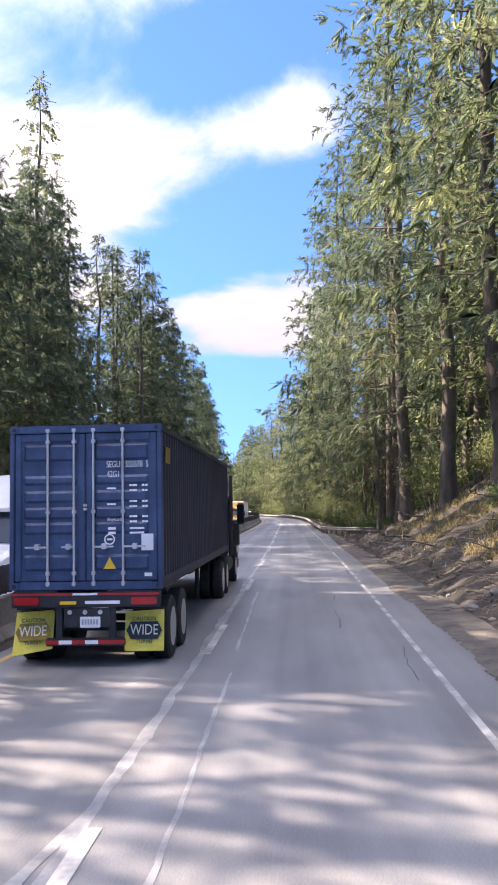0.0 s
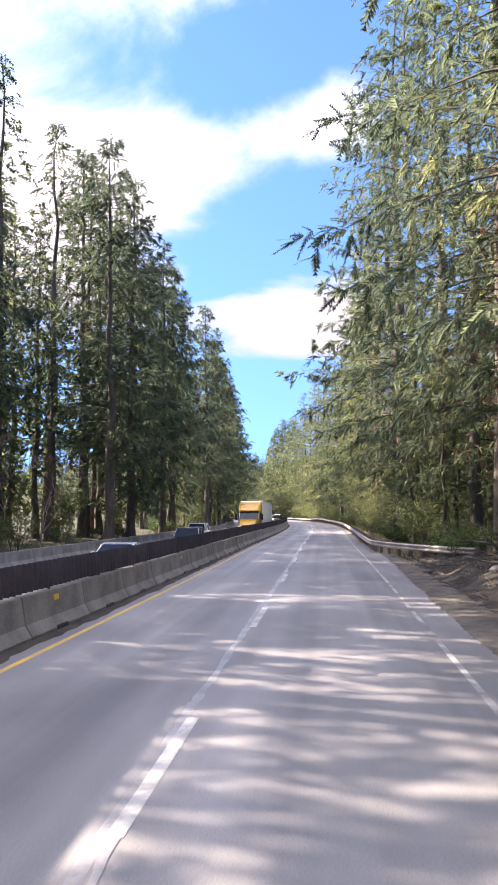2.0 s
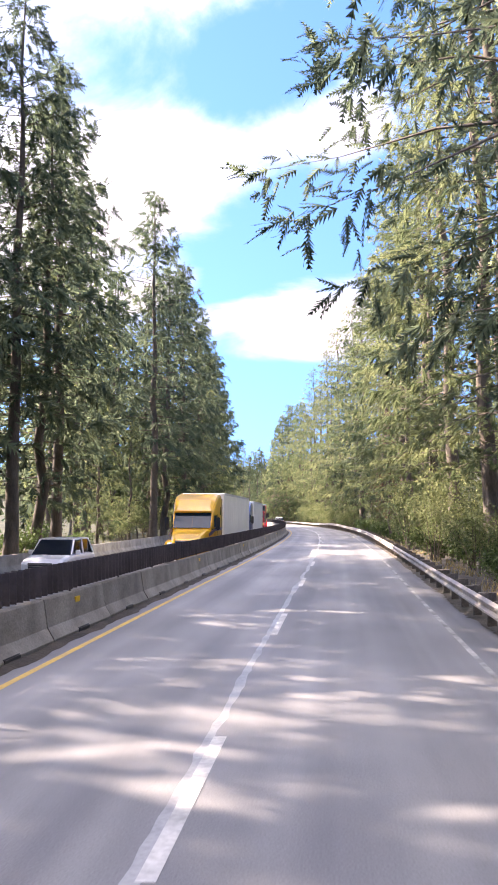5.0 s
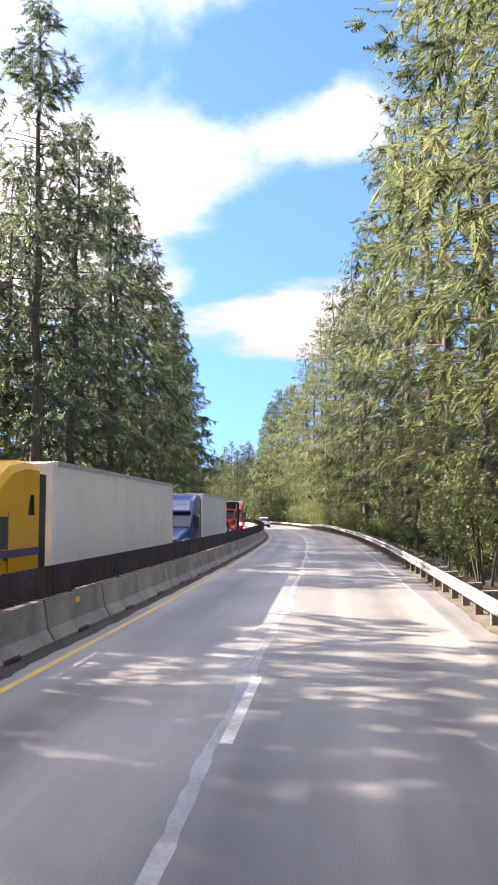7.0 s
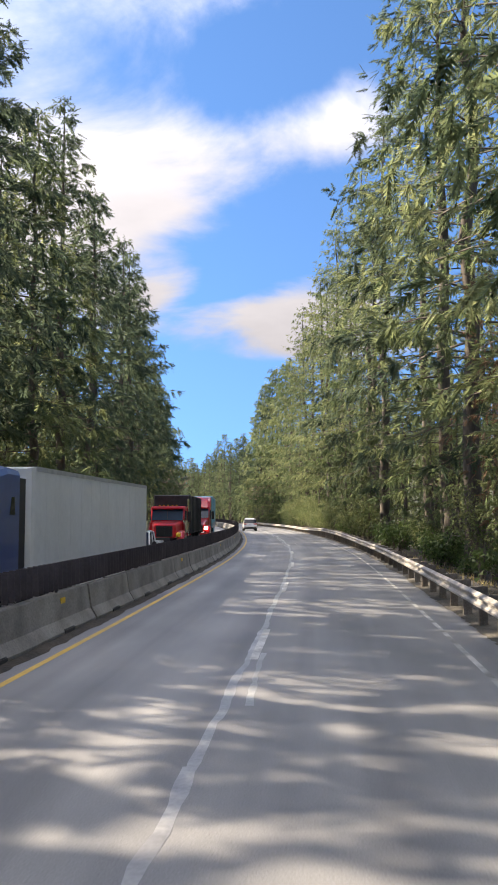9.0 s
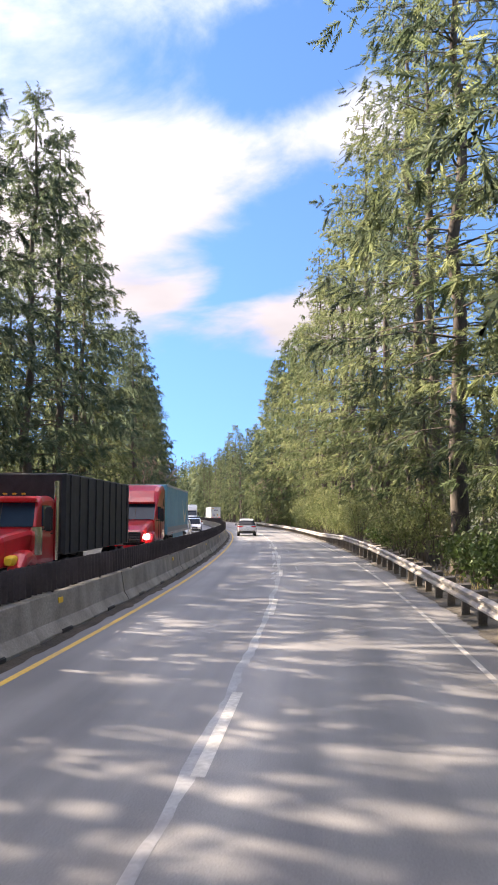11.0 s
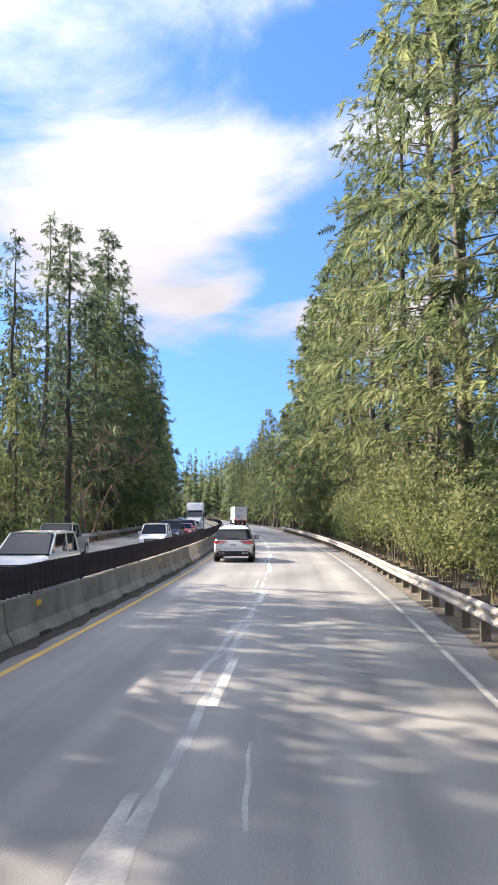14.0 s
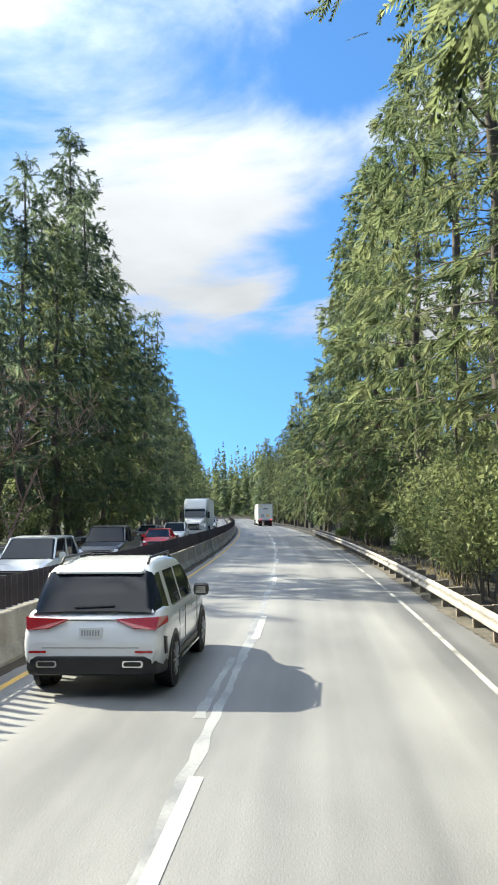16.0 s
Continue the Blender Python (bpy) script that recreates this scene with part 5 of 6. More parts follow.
        for y in (0.92, 2.4):
            make("rail_foot", "black_trim", rr, rod, (s * 0.63, y, 1.82), (s * 0.63, y - 0.16 if y < 1 else y + 0.16, 1.735), 0.020, 8)
        ex = make("exhaust_tip", "chrome", t, loft, [(-0.065, 0.14, 0.42, 0.51, 0.03), (0.10, 0.14, 0.42, 0.51, 0.03)])
        ex.matrix_basis = Matrix.Translation((s * 0.58, 0, 0))
        hole = make("exhaust_mouth", "black_trim", ex, loft, [(-0.068, 0.115, 0.437, 0.493, 0.02), (-0.063, 0.115, 0.437, 0.493, 0.02)])
        slab("rear_reflector", "tail_red", t, s * 0.72 - 0.12, s * 0.72 + 0.12, -0.012, 0.03, 0.60, 0.63, bevel=0.005)
        make("bumper_vent", "black_trim", t, quad_plate, [(s * 0.963, 0.22, 0.56), (s * 0.975, 0.30, 0.56), (s * 0.972, 0.28, 0.78), (s * 0.955, 0.20, 0.80)], 0.02 * s)
        mr = make("mirror", "black_trim", t, loft, [(3.02, 0.10, 1.08, 1.24, 0.05), (3.10, 0.13, 1.06, 1.27, 0.06), (3.24, 0.07, 1.10, 1.22, 0.04)])
        mr.matrix_basis = Matrix.Translation((s * 1.08, 0, 0))
        slab("mirror_face", "chrome", mr, -0.085, 0.085, 3.014, 3.018, 1.10, 1.22)
        for y in (1.75, 2.75):
            slab("door_handle", "chrome", t, s * 0.975 - 0.02, s * 0.975 + 0.02, y, y + 0.2, 0.935, 0.965, bevel=0.008)
        slab("side_step", "chrome", t, s * 0.95 - 0.06, s * 0.95 + 0.06, 1.45, 3.35, 0.30, 0.345, bevel=0.012)
        slab("sill_trim", "black_trim", t, s * 0.955 - 0.02, s * 0.955 + 0.02, 1.4, 3.4, 0.345, 0.44, bevel=0.008)
        for y in (0.98, 3.97):
            w = wheel(t, s * 0.862, y, 0.375, 0.27, "black_trim")
            for i in range(10):
                a = 2 * math.pi * i / 10
                sp = make("spoke", "rim_metal", w, rod, (s * 1.0, y + 0.05 * math.cos(a), 0.375 + 0.05 * math.sin(a)), (s * 0.992, y + 0.235 * math.cos(a), 0.375 + 0.235 * math.sin(a)), 0.016, 5)
            make("wheel_arch", "black_trim", t, lathe, [(0.425, s * 0.90), (0.43, s * 0.968), (0.405, s * 0.99)], 28, Matrix.Translation((0, y, 0.385)))
        for ya in (1.45, 2.02, 3.32):
            slab("door_gap", "black_trim", t, s * 0.978 - 0.006, s * 0.978 + 0.003, ya, ya + 0.006, 0.52, 1.02)
    make("rear_apron", "black_trim", t, loft, [(-0.035, 0.74, 0.33, 0.55, 0.07), (0.05, 0.88, 0.30, 0.57, 0.08), (0.45, 0.97, 0.27, 0.50, 0.08)])
    slab("tailgate_gap", "black_trim", t, -0.66, 0.66, -0.004, 0.03, 0.665, 0.672)
    slab("tailgate_strip", "chrome", t, -0.34, 0.34, 0.09, 0.15, 1.01, 1.03, bevel=0.006)
    p = slab("licence_plate", "plate_paper", t, -0.155, 0.155, 0.005, 0.05, 0.79, 0.935, bevel=0.006)
    for i in range(7):
        slab("plate_bar", "print_grey", p, -0.125 + i * 0.037, -0.103 + i * 0.037, 0.001, 0.005, 0.825, 0.90)
    t.matrix_basis = m


white_suv(spot(256.0, -3.22))


# ---- trees ----
def mesh_of(name, V, F, material):
    """A mesh from arrays of points and of equal-sided faces."""
    me = bpy.data.meshes.new(name)
    k = F.shape[1]
    me.vertices.add(len(V))
    me.vertices.foreach_set("co", np.ascontiguousarray(V, np.float32).ravel())
    me.loops.add(F.size)
    me.loops.foreach_set("vertex_index", np.ascontiguousarray(F, np.int32).ravel())
    me.polygons.add(len(F))
    me.polygons.foreach_set("loop_start", np.arange(0, F.size, k, dtype=np.int32))
    me.update(calc_edges=True)
    me.materials.append(MATS[material])
    return me


def tube(path, radii, sides, V, F):
    """Adds a tapered tube along points to the lists V and F."""
    o = len(V)
    for i, (p, r) in enumerate(zip(path, radii)):
        a, b = Vector(path[max(0, i - 1)]), Vector(path[min(len(path) - 1, i + 1)])
        d = (b - a).normalized()
        e1 = d.orthogonal().normalized()
        e2 = d.cross(e1)
        for j in range(sides):
            t = 2 * math.pi * j / sides
            V.append(tuple(Vector(p) + e1 * r * math.cos(t) + e2 * r * math.sin(t)))
    for i in range(len(path) - 1):
        for j in range(sides):
            a, b = o + i * sides + j, o + i * sides + (j + 1) % sides
            F.append((a, b, b + sides, a + sides))


def conifer_meshes(seed, height, radius, low, branches, sprays, size, droop, fullness, needles, curve=0.75, pairs=4, face=0):
    """Trunk with limbs, and the crown of a fir: drooping limbs, side twigs and many small toothed fronds; pairs: the teeth along a frond.
    face: the side of the road on which it stands; the limbs towards the road are the densest."""
    rng = np.random.default_rng(seed)
    lean = rng.normal(0, 0.010, 2)
    TV, TF = [], []
    bend = rng.normal(0, 0.12, (13, 2))
    zs = [-0.6 + (height + 0.4) * i / 12 for i in range(13)]
    trunk_r = 0.0115 * height
    tube([(lean[0] * z + bend[i][0] * (i > 0), lean[1] * z + bend[i][1] * (i > 0), z) for i, z in enumerate(zs)], [trunk_r * (1 - i / 12) ** 0.9 * (1.3 if i == 0 else 1) + 0.015 for i in range(13)], 9, TV, TF)
    V, F, count = [], [], 0
    template = np.array([(k, k + 1, pairs + 1 + 2 * k + j) for k in range(pairs) for j in (0, 1)] + [(pairs - 1, pairs, 3 * pairs + 1)])
    # bare dead stubs below the crown
    for _ in range(int(low * 2.2)):
        z0, a, L = rng.uniform(1.5, low + 2), rng.uniform(0, 6.28), rng.uniform(0.5, 2.2)
        p0 = (lean[0] * z0, lean[1] * z0, z0)
        tube([p0, (p0[0] + L * 0.6 * math.cos(a), p0[1] + L * 0.6 * math.sin(a), z0 + 0.1), (p0[0] + L * math.cos(a + 0.2), p0[1] + L * math.sin(a + 0.2), z0 - 0.15 * L)], [0.03, 0.018, 0.006], 3, TV, TF)
    steps = np.concatenate([(np.arange(branches) + rng.random(branches)) / branches, rng.uniform(0.62, 1.0, branches // 3)])
    for k, q in enumerate(steps):
        z0 = low + (height - low) * q * 0.985
        rel = (z0 - low) / (height - low)
        length = radius * (1 - rel) ** curve * min(1.0, 0.38 + rel * 3.2) * rng.uniform(0.70, 1.04) + 0.25
        ang = k * 2.39996 + rng.normal(0, 0.35)
        up = rng.uniform(0.0, 0.30) * (0.3 + rel) + 0.25 * rel
        hang = droop * (1.25 - rel) * rng.uniform(0.6, 1.3)
        d = np.array((math.cos(ang), math.sin(ang), 0))
        side = np.array((-d[1], d[0], 0))
        base = np.array((lean[0] * z0, lean[1] * z0, z0))
        dense = 1.0 if not face or -face * d[0] * 0.8 - d[1] * 0.6 > -0.25 else 0.18
        if z0 > 26 and face > 0:
            dense *= 0.6

        def height_at(f):
            return length * (up * f - hang * f * f + 0.42 * hang * f ** 5)
        if rel < 0.8 and (pairs > 4 or k % 3 == 0):
            tube([tuple(base + d * length * f + np.array((0, 0, height_at(f)))) for f in (0.0, 0.35, 0.7, 1.0)], [0.022 + 0.008 * length, 0.016 + 0.004 * length, 0.012, 0.005], 3, TV, TF)
        n = max(7, int(sprays * (length / radius) * 1.8 * fullness * dense * (1.0 + 0.9 * rel * rel)))
        # side twigs, alternately left and right, each with its own small sprays
        m = max(5, int(length * 2.7))
        at = 0.10 + 0.92 * (np.arange(m) + rng.random(m)) / m
        sign = np.where(np.arange(m) % 2, 1.0, -1.0) * rng.uniform(0.5, 1.15, m)
        reach = length * 0.40 * np.clip(1.22 - at, 0.16, 1) * (0.30 + at) * rng.uniform(0.6, 1.25, m) + 0.12
        sag = rng.uniform(0.05, 0.55, m)
        j = np.minimum(m - 1, (m * rng.random(n) ** 0.85).astype(int))
        g = rng.random(n) ** 0.8
        run = np.outer(np.full(n, 0.62), d) + np.outer(sign[j], side)
        run /= np.linalg.norm(run, axis=1)[:, None]
        pts = base + np.outer(length * at[j], d) + run * (reach[j] * g)[:, None] + rng.normal(0, 0.035, (n, 3))
        pts[:, 2] += height_at(at[j]) - sag[j] * reach[j] * g * g - rng.exponential(0.05, n)
        out = run * 0.80 + rng.normal(0, 0.30, (n, 3))
        out[:, 2] -= np.where(rng.random(n) < (0.55 if k % 4 == 0 else 0.28), rng.uniform(0.4, 1.3, n), rng.uniform(-0.15, 0.30, n))
        out /= np.linalg.norm(out, axis=1)[:, None]
        L = size * rng.uniform(0.55, 1.35, n) * (1 - 0.44 * rel) * (1.5 if dense < 0.3 else 1.25 if dense < 0.9 else 1.0)
        cross = np.cross(out, np.array((0.0, 0.0, 1.0)) + rng.normal(0, 0.55, (n, 3)))
        cross /= np.linalg.norm(cross, axis=1)[:, None] + 1e-9
        frond = np.empty((n, 3 * pairs + 2, 3))
        for i in range(pairs + 1):
            f = i / pairs
            frond[:, i] = pts + out * (L * f * 0.86)[:, None]
            frond[:, i, 2] -= 0.15 * L * f * f
        for i in range(pairs):
            tooth = L * 0.36 * (1.0 - 0.72 * i / pairs) * (0.8 if i == 0 else 1.0)
            mid = (frond[:, i] + frond[:, i + 1]) / 2
            for j, sgn in enumerate((-1, 1)):
                frond[:, pairs + 1 + 2 * i + j] = mid + (cross * 0.80 * sgn + out * 0.60) * (tooth * rng.uniform(0.7, 1.25, n))[:, None]
                frond[:, pairs + 1 + 2 * i + j, 2] -= 0.16 * tooth
        frond[:, 3 * pairs + 1] = frond[:, pairs] + out * (L * 0.16)[:, None] + cross * (L * 0.05)[:, None]
        F.append((template[None] + (count + np.arange(n) * (3 * pairs + 2))[:, None, None]).reshape(-1, 3))
        V.append(frond.reshape(-1, 3))
        count += frond.shape[0] * frond.shape[1]
    # the leader at the top
    n = 26
    h = height - 2.2 * rng.random(n)
    ang = rng.uniform(0, 6.28, n)
    pts = np.stack([lean[0] * h, lean[1] * h, h], 1)
    out = np.stack([np.cos(ang), np.sin(ang), rng.uniform(-0.2, 0.9, n)], 1)
    cross = np.cross(out, np.array((0, 0, 1.0))) * 0.06
    L = (0.16 + 0.34 * (height - h))[:, None]
    V.append(np.stack([pts - cross, pts + cross, pts + out * L], 1).reshape(-1, 3))
    F.append(count + np.arange(3 * n).reshape(-1, 3))
    return mesh_from("trunk", TV, TF, "bark", True), mesh_of("crown", np.concatenate(V), np.concatenate(F), needles)


LABELS = {"needles": "tall dark green fir with drooping limbs beside the road", "needles_sunny": "tall mossy roadside fir with sunlight put into its yellow-green colour", "needles_brown": "fir with browned dying needles among green firs"}


def conifer_kind(seed, height, radius, low, branches, sprays, size, droop=0.35, fullness=1.0, needles="needles", curve=0.75, pairs=4, face=0):
    trunk, crown = conifer_meshes(seed, height, radius, low, branches, sprays, size, droop, fullness, needles, curve, pairs, face)
    root = tagged(new("fir_tree"), LABELS[needles], "tree", "roadside firs")
    for n, me in (("trunk", trunk), ("crown", crown)):
        new(n, me).parent = root
    return [root, height, False]


FAR_ROWS = {"crown": [], "trunk": []}


def plant(kind, s, u, turn=0.0, scale=1.0, z=None, joined=False):
    """Sets a tree of that kind; its first use is the built one itself. Joined ones go into the far rows."""
    m = spot(s, u, (ground_height(s, u) if z is None else z) - 0.1, turn) @ Matrix.Scale(scale, 4)
    if joined:
        for c in kind[0].children:
            co = np.empty(len(c.data.vertices) * 3)
            c.data.vertices.foreach_get("co", co)
            a = np.array(m)
            FAR_ROWS["crown" if c.name.startswith("crown") else "trunk"].append((co.reshape(-1, 3) @ a[:3, :3].T + a[:3, 3], c.data))
        return None
    if kind[2]:
        t = copy_thing(kind[0], m)
    else:
        t, kind[2] = kind[0], True
    t.matrix_basis = m
    return t


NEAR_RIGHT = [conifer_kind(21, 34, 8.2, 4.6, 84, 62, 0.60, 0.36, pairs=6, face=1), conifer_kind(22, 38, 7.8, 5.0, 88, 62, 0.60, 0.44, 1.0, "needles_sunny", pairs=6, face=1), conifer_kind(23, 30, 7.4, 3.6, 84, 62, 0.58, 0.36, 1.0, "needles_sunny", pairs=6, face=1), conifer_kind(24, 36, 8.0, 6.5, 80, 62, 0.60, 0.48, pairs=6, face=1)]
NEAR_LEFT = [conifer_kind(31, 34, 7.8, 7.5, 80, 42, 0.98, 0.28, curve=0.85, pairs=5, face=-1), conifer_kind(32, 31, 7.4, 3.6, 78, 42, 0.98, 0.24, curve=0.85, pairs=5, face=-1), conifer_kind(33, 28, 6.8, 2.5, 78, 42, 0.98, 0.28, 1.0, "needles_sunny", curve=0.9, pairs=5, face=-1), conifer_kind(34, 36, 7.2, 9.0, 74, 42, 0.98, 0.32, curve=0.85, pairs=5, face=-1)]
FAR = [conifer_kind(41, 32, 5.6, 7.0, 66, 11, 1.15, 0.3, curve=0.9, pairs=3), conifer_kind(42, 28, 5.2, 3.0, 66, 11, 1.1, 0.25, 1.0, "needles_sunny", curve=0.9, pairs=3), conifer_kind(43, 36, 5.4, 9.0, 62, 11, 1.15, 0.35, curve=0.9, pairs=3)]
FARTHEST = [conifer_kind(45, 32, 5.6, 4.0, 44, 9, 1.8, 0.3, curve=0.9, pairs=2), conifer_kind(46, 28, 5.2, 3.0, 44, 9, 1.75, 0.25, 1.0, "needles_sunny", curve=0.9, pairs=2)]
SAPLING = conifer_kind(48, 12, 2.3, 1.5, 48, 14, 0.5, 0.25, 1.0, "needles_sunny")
BROWN = conifer_kind(51, 26, 5.0, 5.0, 90, 16, 0.6, 0.35, 0.7, "needles_brown")
rng = random.Random(5)

# the right-hand wall of the wood
right_row = [(20, 9.5, 1, 0.95), (30, 11.5, 0, 1.0), (38, 10.2, 1, 1.0), (47, 9.6, 3, 1.0), (54, 8.2, 0, 1.05), (62, 8.8, 1, 0.9), (70, 9.2, 3, 1.0), (79, 9.6, 0, 0.9), (88, 9.0, 3, 1.05), (96, 8.0, 0, 1.22), (105, 7.6, 3, 1.3), (113, 9.0, 1, 0.95), (122, 9.6, 1, 0.95), (131, 9.0, 1, 0.9), (140, 8.8, 2, 1.0), (149, 9.5, 1, 0.95), (158, 8.8, 2, 1.0), (167, 9.4, 1, 0.95), (177, 8.8, 0, 1.0), (186, 9.2, 1, 0.9), (196, 9.8, 2, 1.0), (206, 8.4, 0, 0.95), (216, 9.2, 2, 1.0), (225, 10.2, 1, 0.95), (234, 9.4, 2, 1.0), (243, 9.8, 1, 0.95), (252, 9.0, 2, 1.05), (261, 9.6, 1, 0.92), (270, 9.4, 2, 1.0), (279, 9.8, 1, 0.9), (288, 10.0, 2, 0.95), (297, 9.6, 1, 0.9), (306, 10, 2, 0.95), (316, 9.6, 1, 0.95), (326, 10.2, 3, 0.9), (337, 10, 2, 0.95), (348, 10.5, 1, 0.9)]
for s, u, k, f in right_row:
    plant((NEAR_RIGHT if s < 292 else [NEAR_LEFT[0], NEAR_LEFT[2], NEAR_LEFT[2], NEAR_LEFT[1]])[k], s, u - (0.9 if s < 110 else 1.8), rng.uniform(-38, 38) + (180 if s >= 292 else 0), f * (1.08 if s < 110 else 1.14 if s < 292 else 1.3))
for row, (u0, step, s0, s1) in enumerate([(15.5, 6.5, 6, 345), (23, 9, 0, 345), (12.2, 8, 356, 630), (18, 11, 350, 630)]):
    s = s0
    while s < s1:
        plant(rng.choice(FARTHEST[:1] + FARTHEST[1:] * 3 if s > 376 or u0 > 20 else FAR + FAR[1:2] * (s > 110) if s < 340 else FAR[:2]), s + rng.uniform(-2, 2), u0 + rng.uniform(-2, 2), rng.uniform(0, 360), rng.uniform(0.8, 1.1) * (1.0 if s > 350 else 0.82), joined=s > 376 or u0 > 20)
        s += step * rng.uniform(0.7, 1.35)
# low-crowned firs close the wood behind the first trunks
r5 = random.Random(5)
for i in range(17):
    plant(FAR[1] if i % 3 else FARTHEST[0], 22 + i * 5.2 + r5.uniform(-1.5, 1.5), 12.9 + r5.uniform(-1.2, 1.2), r5.uniform(0, 360), r5.uniform(0.85, 1.15))
for i in range(26):
    plant(SAPLING, rng.uniform(70, 320), rng.uniform(5.4, 8.4), rng.uniform(0, 360), rng.uniform(0.5, 1.15))
for i in range(30):
    plant(SAPLING, rng.uniform(150, 400), rng.uniform(-21, -17.4), rng.uniform(0, 360), rng.uniform(0.45, 1.0))
for s, u, f in ((162, 5.6, 0.52), (56, 5.8, 0.5), (312, 6.0, 0.5)):
    plant(BROWN, s, u, rng.uniform(0, 360), f)

# the left-hand wood, beyond the oncoming lanes
# the firs before s = 36 stand unseen, added to shade the first stretch
left_row = [(4, -18.6, 3, 0.95), (13, -20, 0, 0.9), (22, -19, 1, 0.95), (31, -19.6, 3, 0.9), (40, -20.5, 1, 0.95), (48, -21.5, 0, 0.95), (56, -21, 1, 0.9), (64, -20.6, 0, 0.9), (72, -21, 3, 0.9), (76, -24.5, 0, 0.98), (68, -26.5, 3, 0.95), (84, -28, 0, 1.0), (58, -27, 0, 0.95), (86, -25.5, 1, 0.95), (96.3, -18.0, 0, 1.0), (103.4, -17.4, 1, 1.08), (112, -20, 1, 0.85), (118, -23, 1, 1.12), (108, -24, 0, 1.12), (262, -25, 2, 0.44), (269, -24.5, 2, 0.46), (275, -24, 2, 0.5), (119, -18.5, 3, 0.9), (127, -18.8, 0, 0.95), (138, -19.2, 2, 0.42), (123, -18.4, 1, 0.92), (154, -18.0, 0, 1.0), (163, -18.8, 1, 1.0), (172, -18.2, 0, 0.95), (187, -17.4, 2, 1.0), (182, -20, 0, 1.0), (195, -18.5, 3, 0.9), (203, -17.6, 1, 0.93), (212, -19.5, 0, 0.85), (221, -18.6, 1, 1.0), (230, -18.8, 0, 0.95), (240, -19, 2, 1.0), (245, -20.5, 0, 0.9), (261, -19, 2, 0.36), (269, -19.4, 2, 0.42), (283, -19, 0, 0.8), (325, -22, 0, 1.2), (341, -25, 0, 1.15), (353, -18.5, 1, 0.95), (301, -20, 1, 0.9), (306, -18.8, 2, 0.9), (311, -21.5, 1, 0.95), (318, -19.5, 1, 1.05), (324, -18.6, 2, 0.8), (331, -19, 2, 1.05), (337, -18.4, 1, 0.85), (345, -19.6, 2, 0.95), (360, -18.6, 1, 0.85), (368, -19, 1, 0.9)]
for s, u, k, f in left_row:
    plant(NEAR_LEFT[k], s, u + 0.6 if s < 90 else min(u + 1.4, -16.9), rng.uniform(-38, 38), f)
for row, (u0, step, s0, s1) in enumerate([(-25, 14, 92, 370), (-35, 17, 78, 380), (-19, 7.5, 376, 630), (-27, 11, 372, 630), (-28, 12, -10, 30), (-30, 6, 74, 112), (-40, 7, 70, 120), (-29, 8, 255, 400), (-27, 7, 166, 250), (-26.5, 6.5, 146, 168), (-23.5, 7, 20, 128), (-31.5, 9, 0, 128)]):
    s = s0
    while s < s1:
        # rows with f near 1.2: added behind the front row, mostly for road shade
        f = 1.25 if u0 == -30 else 0.45 if u0 == -29 and s < 282 else 0.9 if u0 == -29 else 1.22 if u0 in (-23.5, -31.5) else 1.2 if (u0 == -27 and s < 252) or u0 == -26.5 else 0.4 if (129 < s < 144 or 254 < s < 284) and u0 < -20 else 1.0
        plant(rng.choice(FARTHEST if s > 376 or u0 in (-29, -31.5) or (u0 == -27 and s < 252) or u0 == -26.5 or (u0 < -33 and not 60 < s < 100) else FAR), s + rng.uniform(-2, 2), u0 + rng.uniform(-2, 2), rng.uniform(0, 360), f * rng.uniform(0.75, 1.02), joined=s > 376 or u0 < -33 or u0 in (-23.5, -31.5))
        s += step * rng.uniform(0.7, 1.35)


# ---- the rows farther along and behind, joined ----
crown_v, crown_f, first = [], [], 0
for v, me in FAR_ROWS["crown"]:
    tri = np.empty(len(me.polygons) * 3, np.int32)
    me.loops.foreach_get("vertex_index", tri)
    crown_v.append(v)
    crown_f.append(tri.reshape(-1, 3) + first)
    first += len(v)
rows = tagged(new("far_fir_rows"), "rows of dark green firs farther along the road", "forest", kind="stuff")
new("crowns", mesh_of("crowns", np.concatenate(crown_v), np.concatenate(crown_f), "needles_far")).parent = rows
rows.children[0].name = "crown"
tv, tf, o = [], [], 0
for v, me in FAR_ROWS["trunk"]:
    ring = np.array([p.vertices[:] for p in me.polygons if len(p.vertices) == 4])
    tv.append(v)
    tf.append(ring + o)
    o += len(v)
new("trunk", mesh_of("trunk", np.concatenate(tv), np.concatenate(tf), "bark")).parent = rows


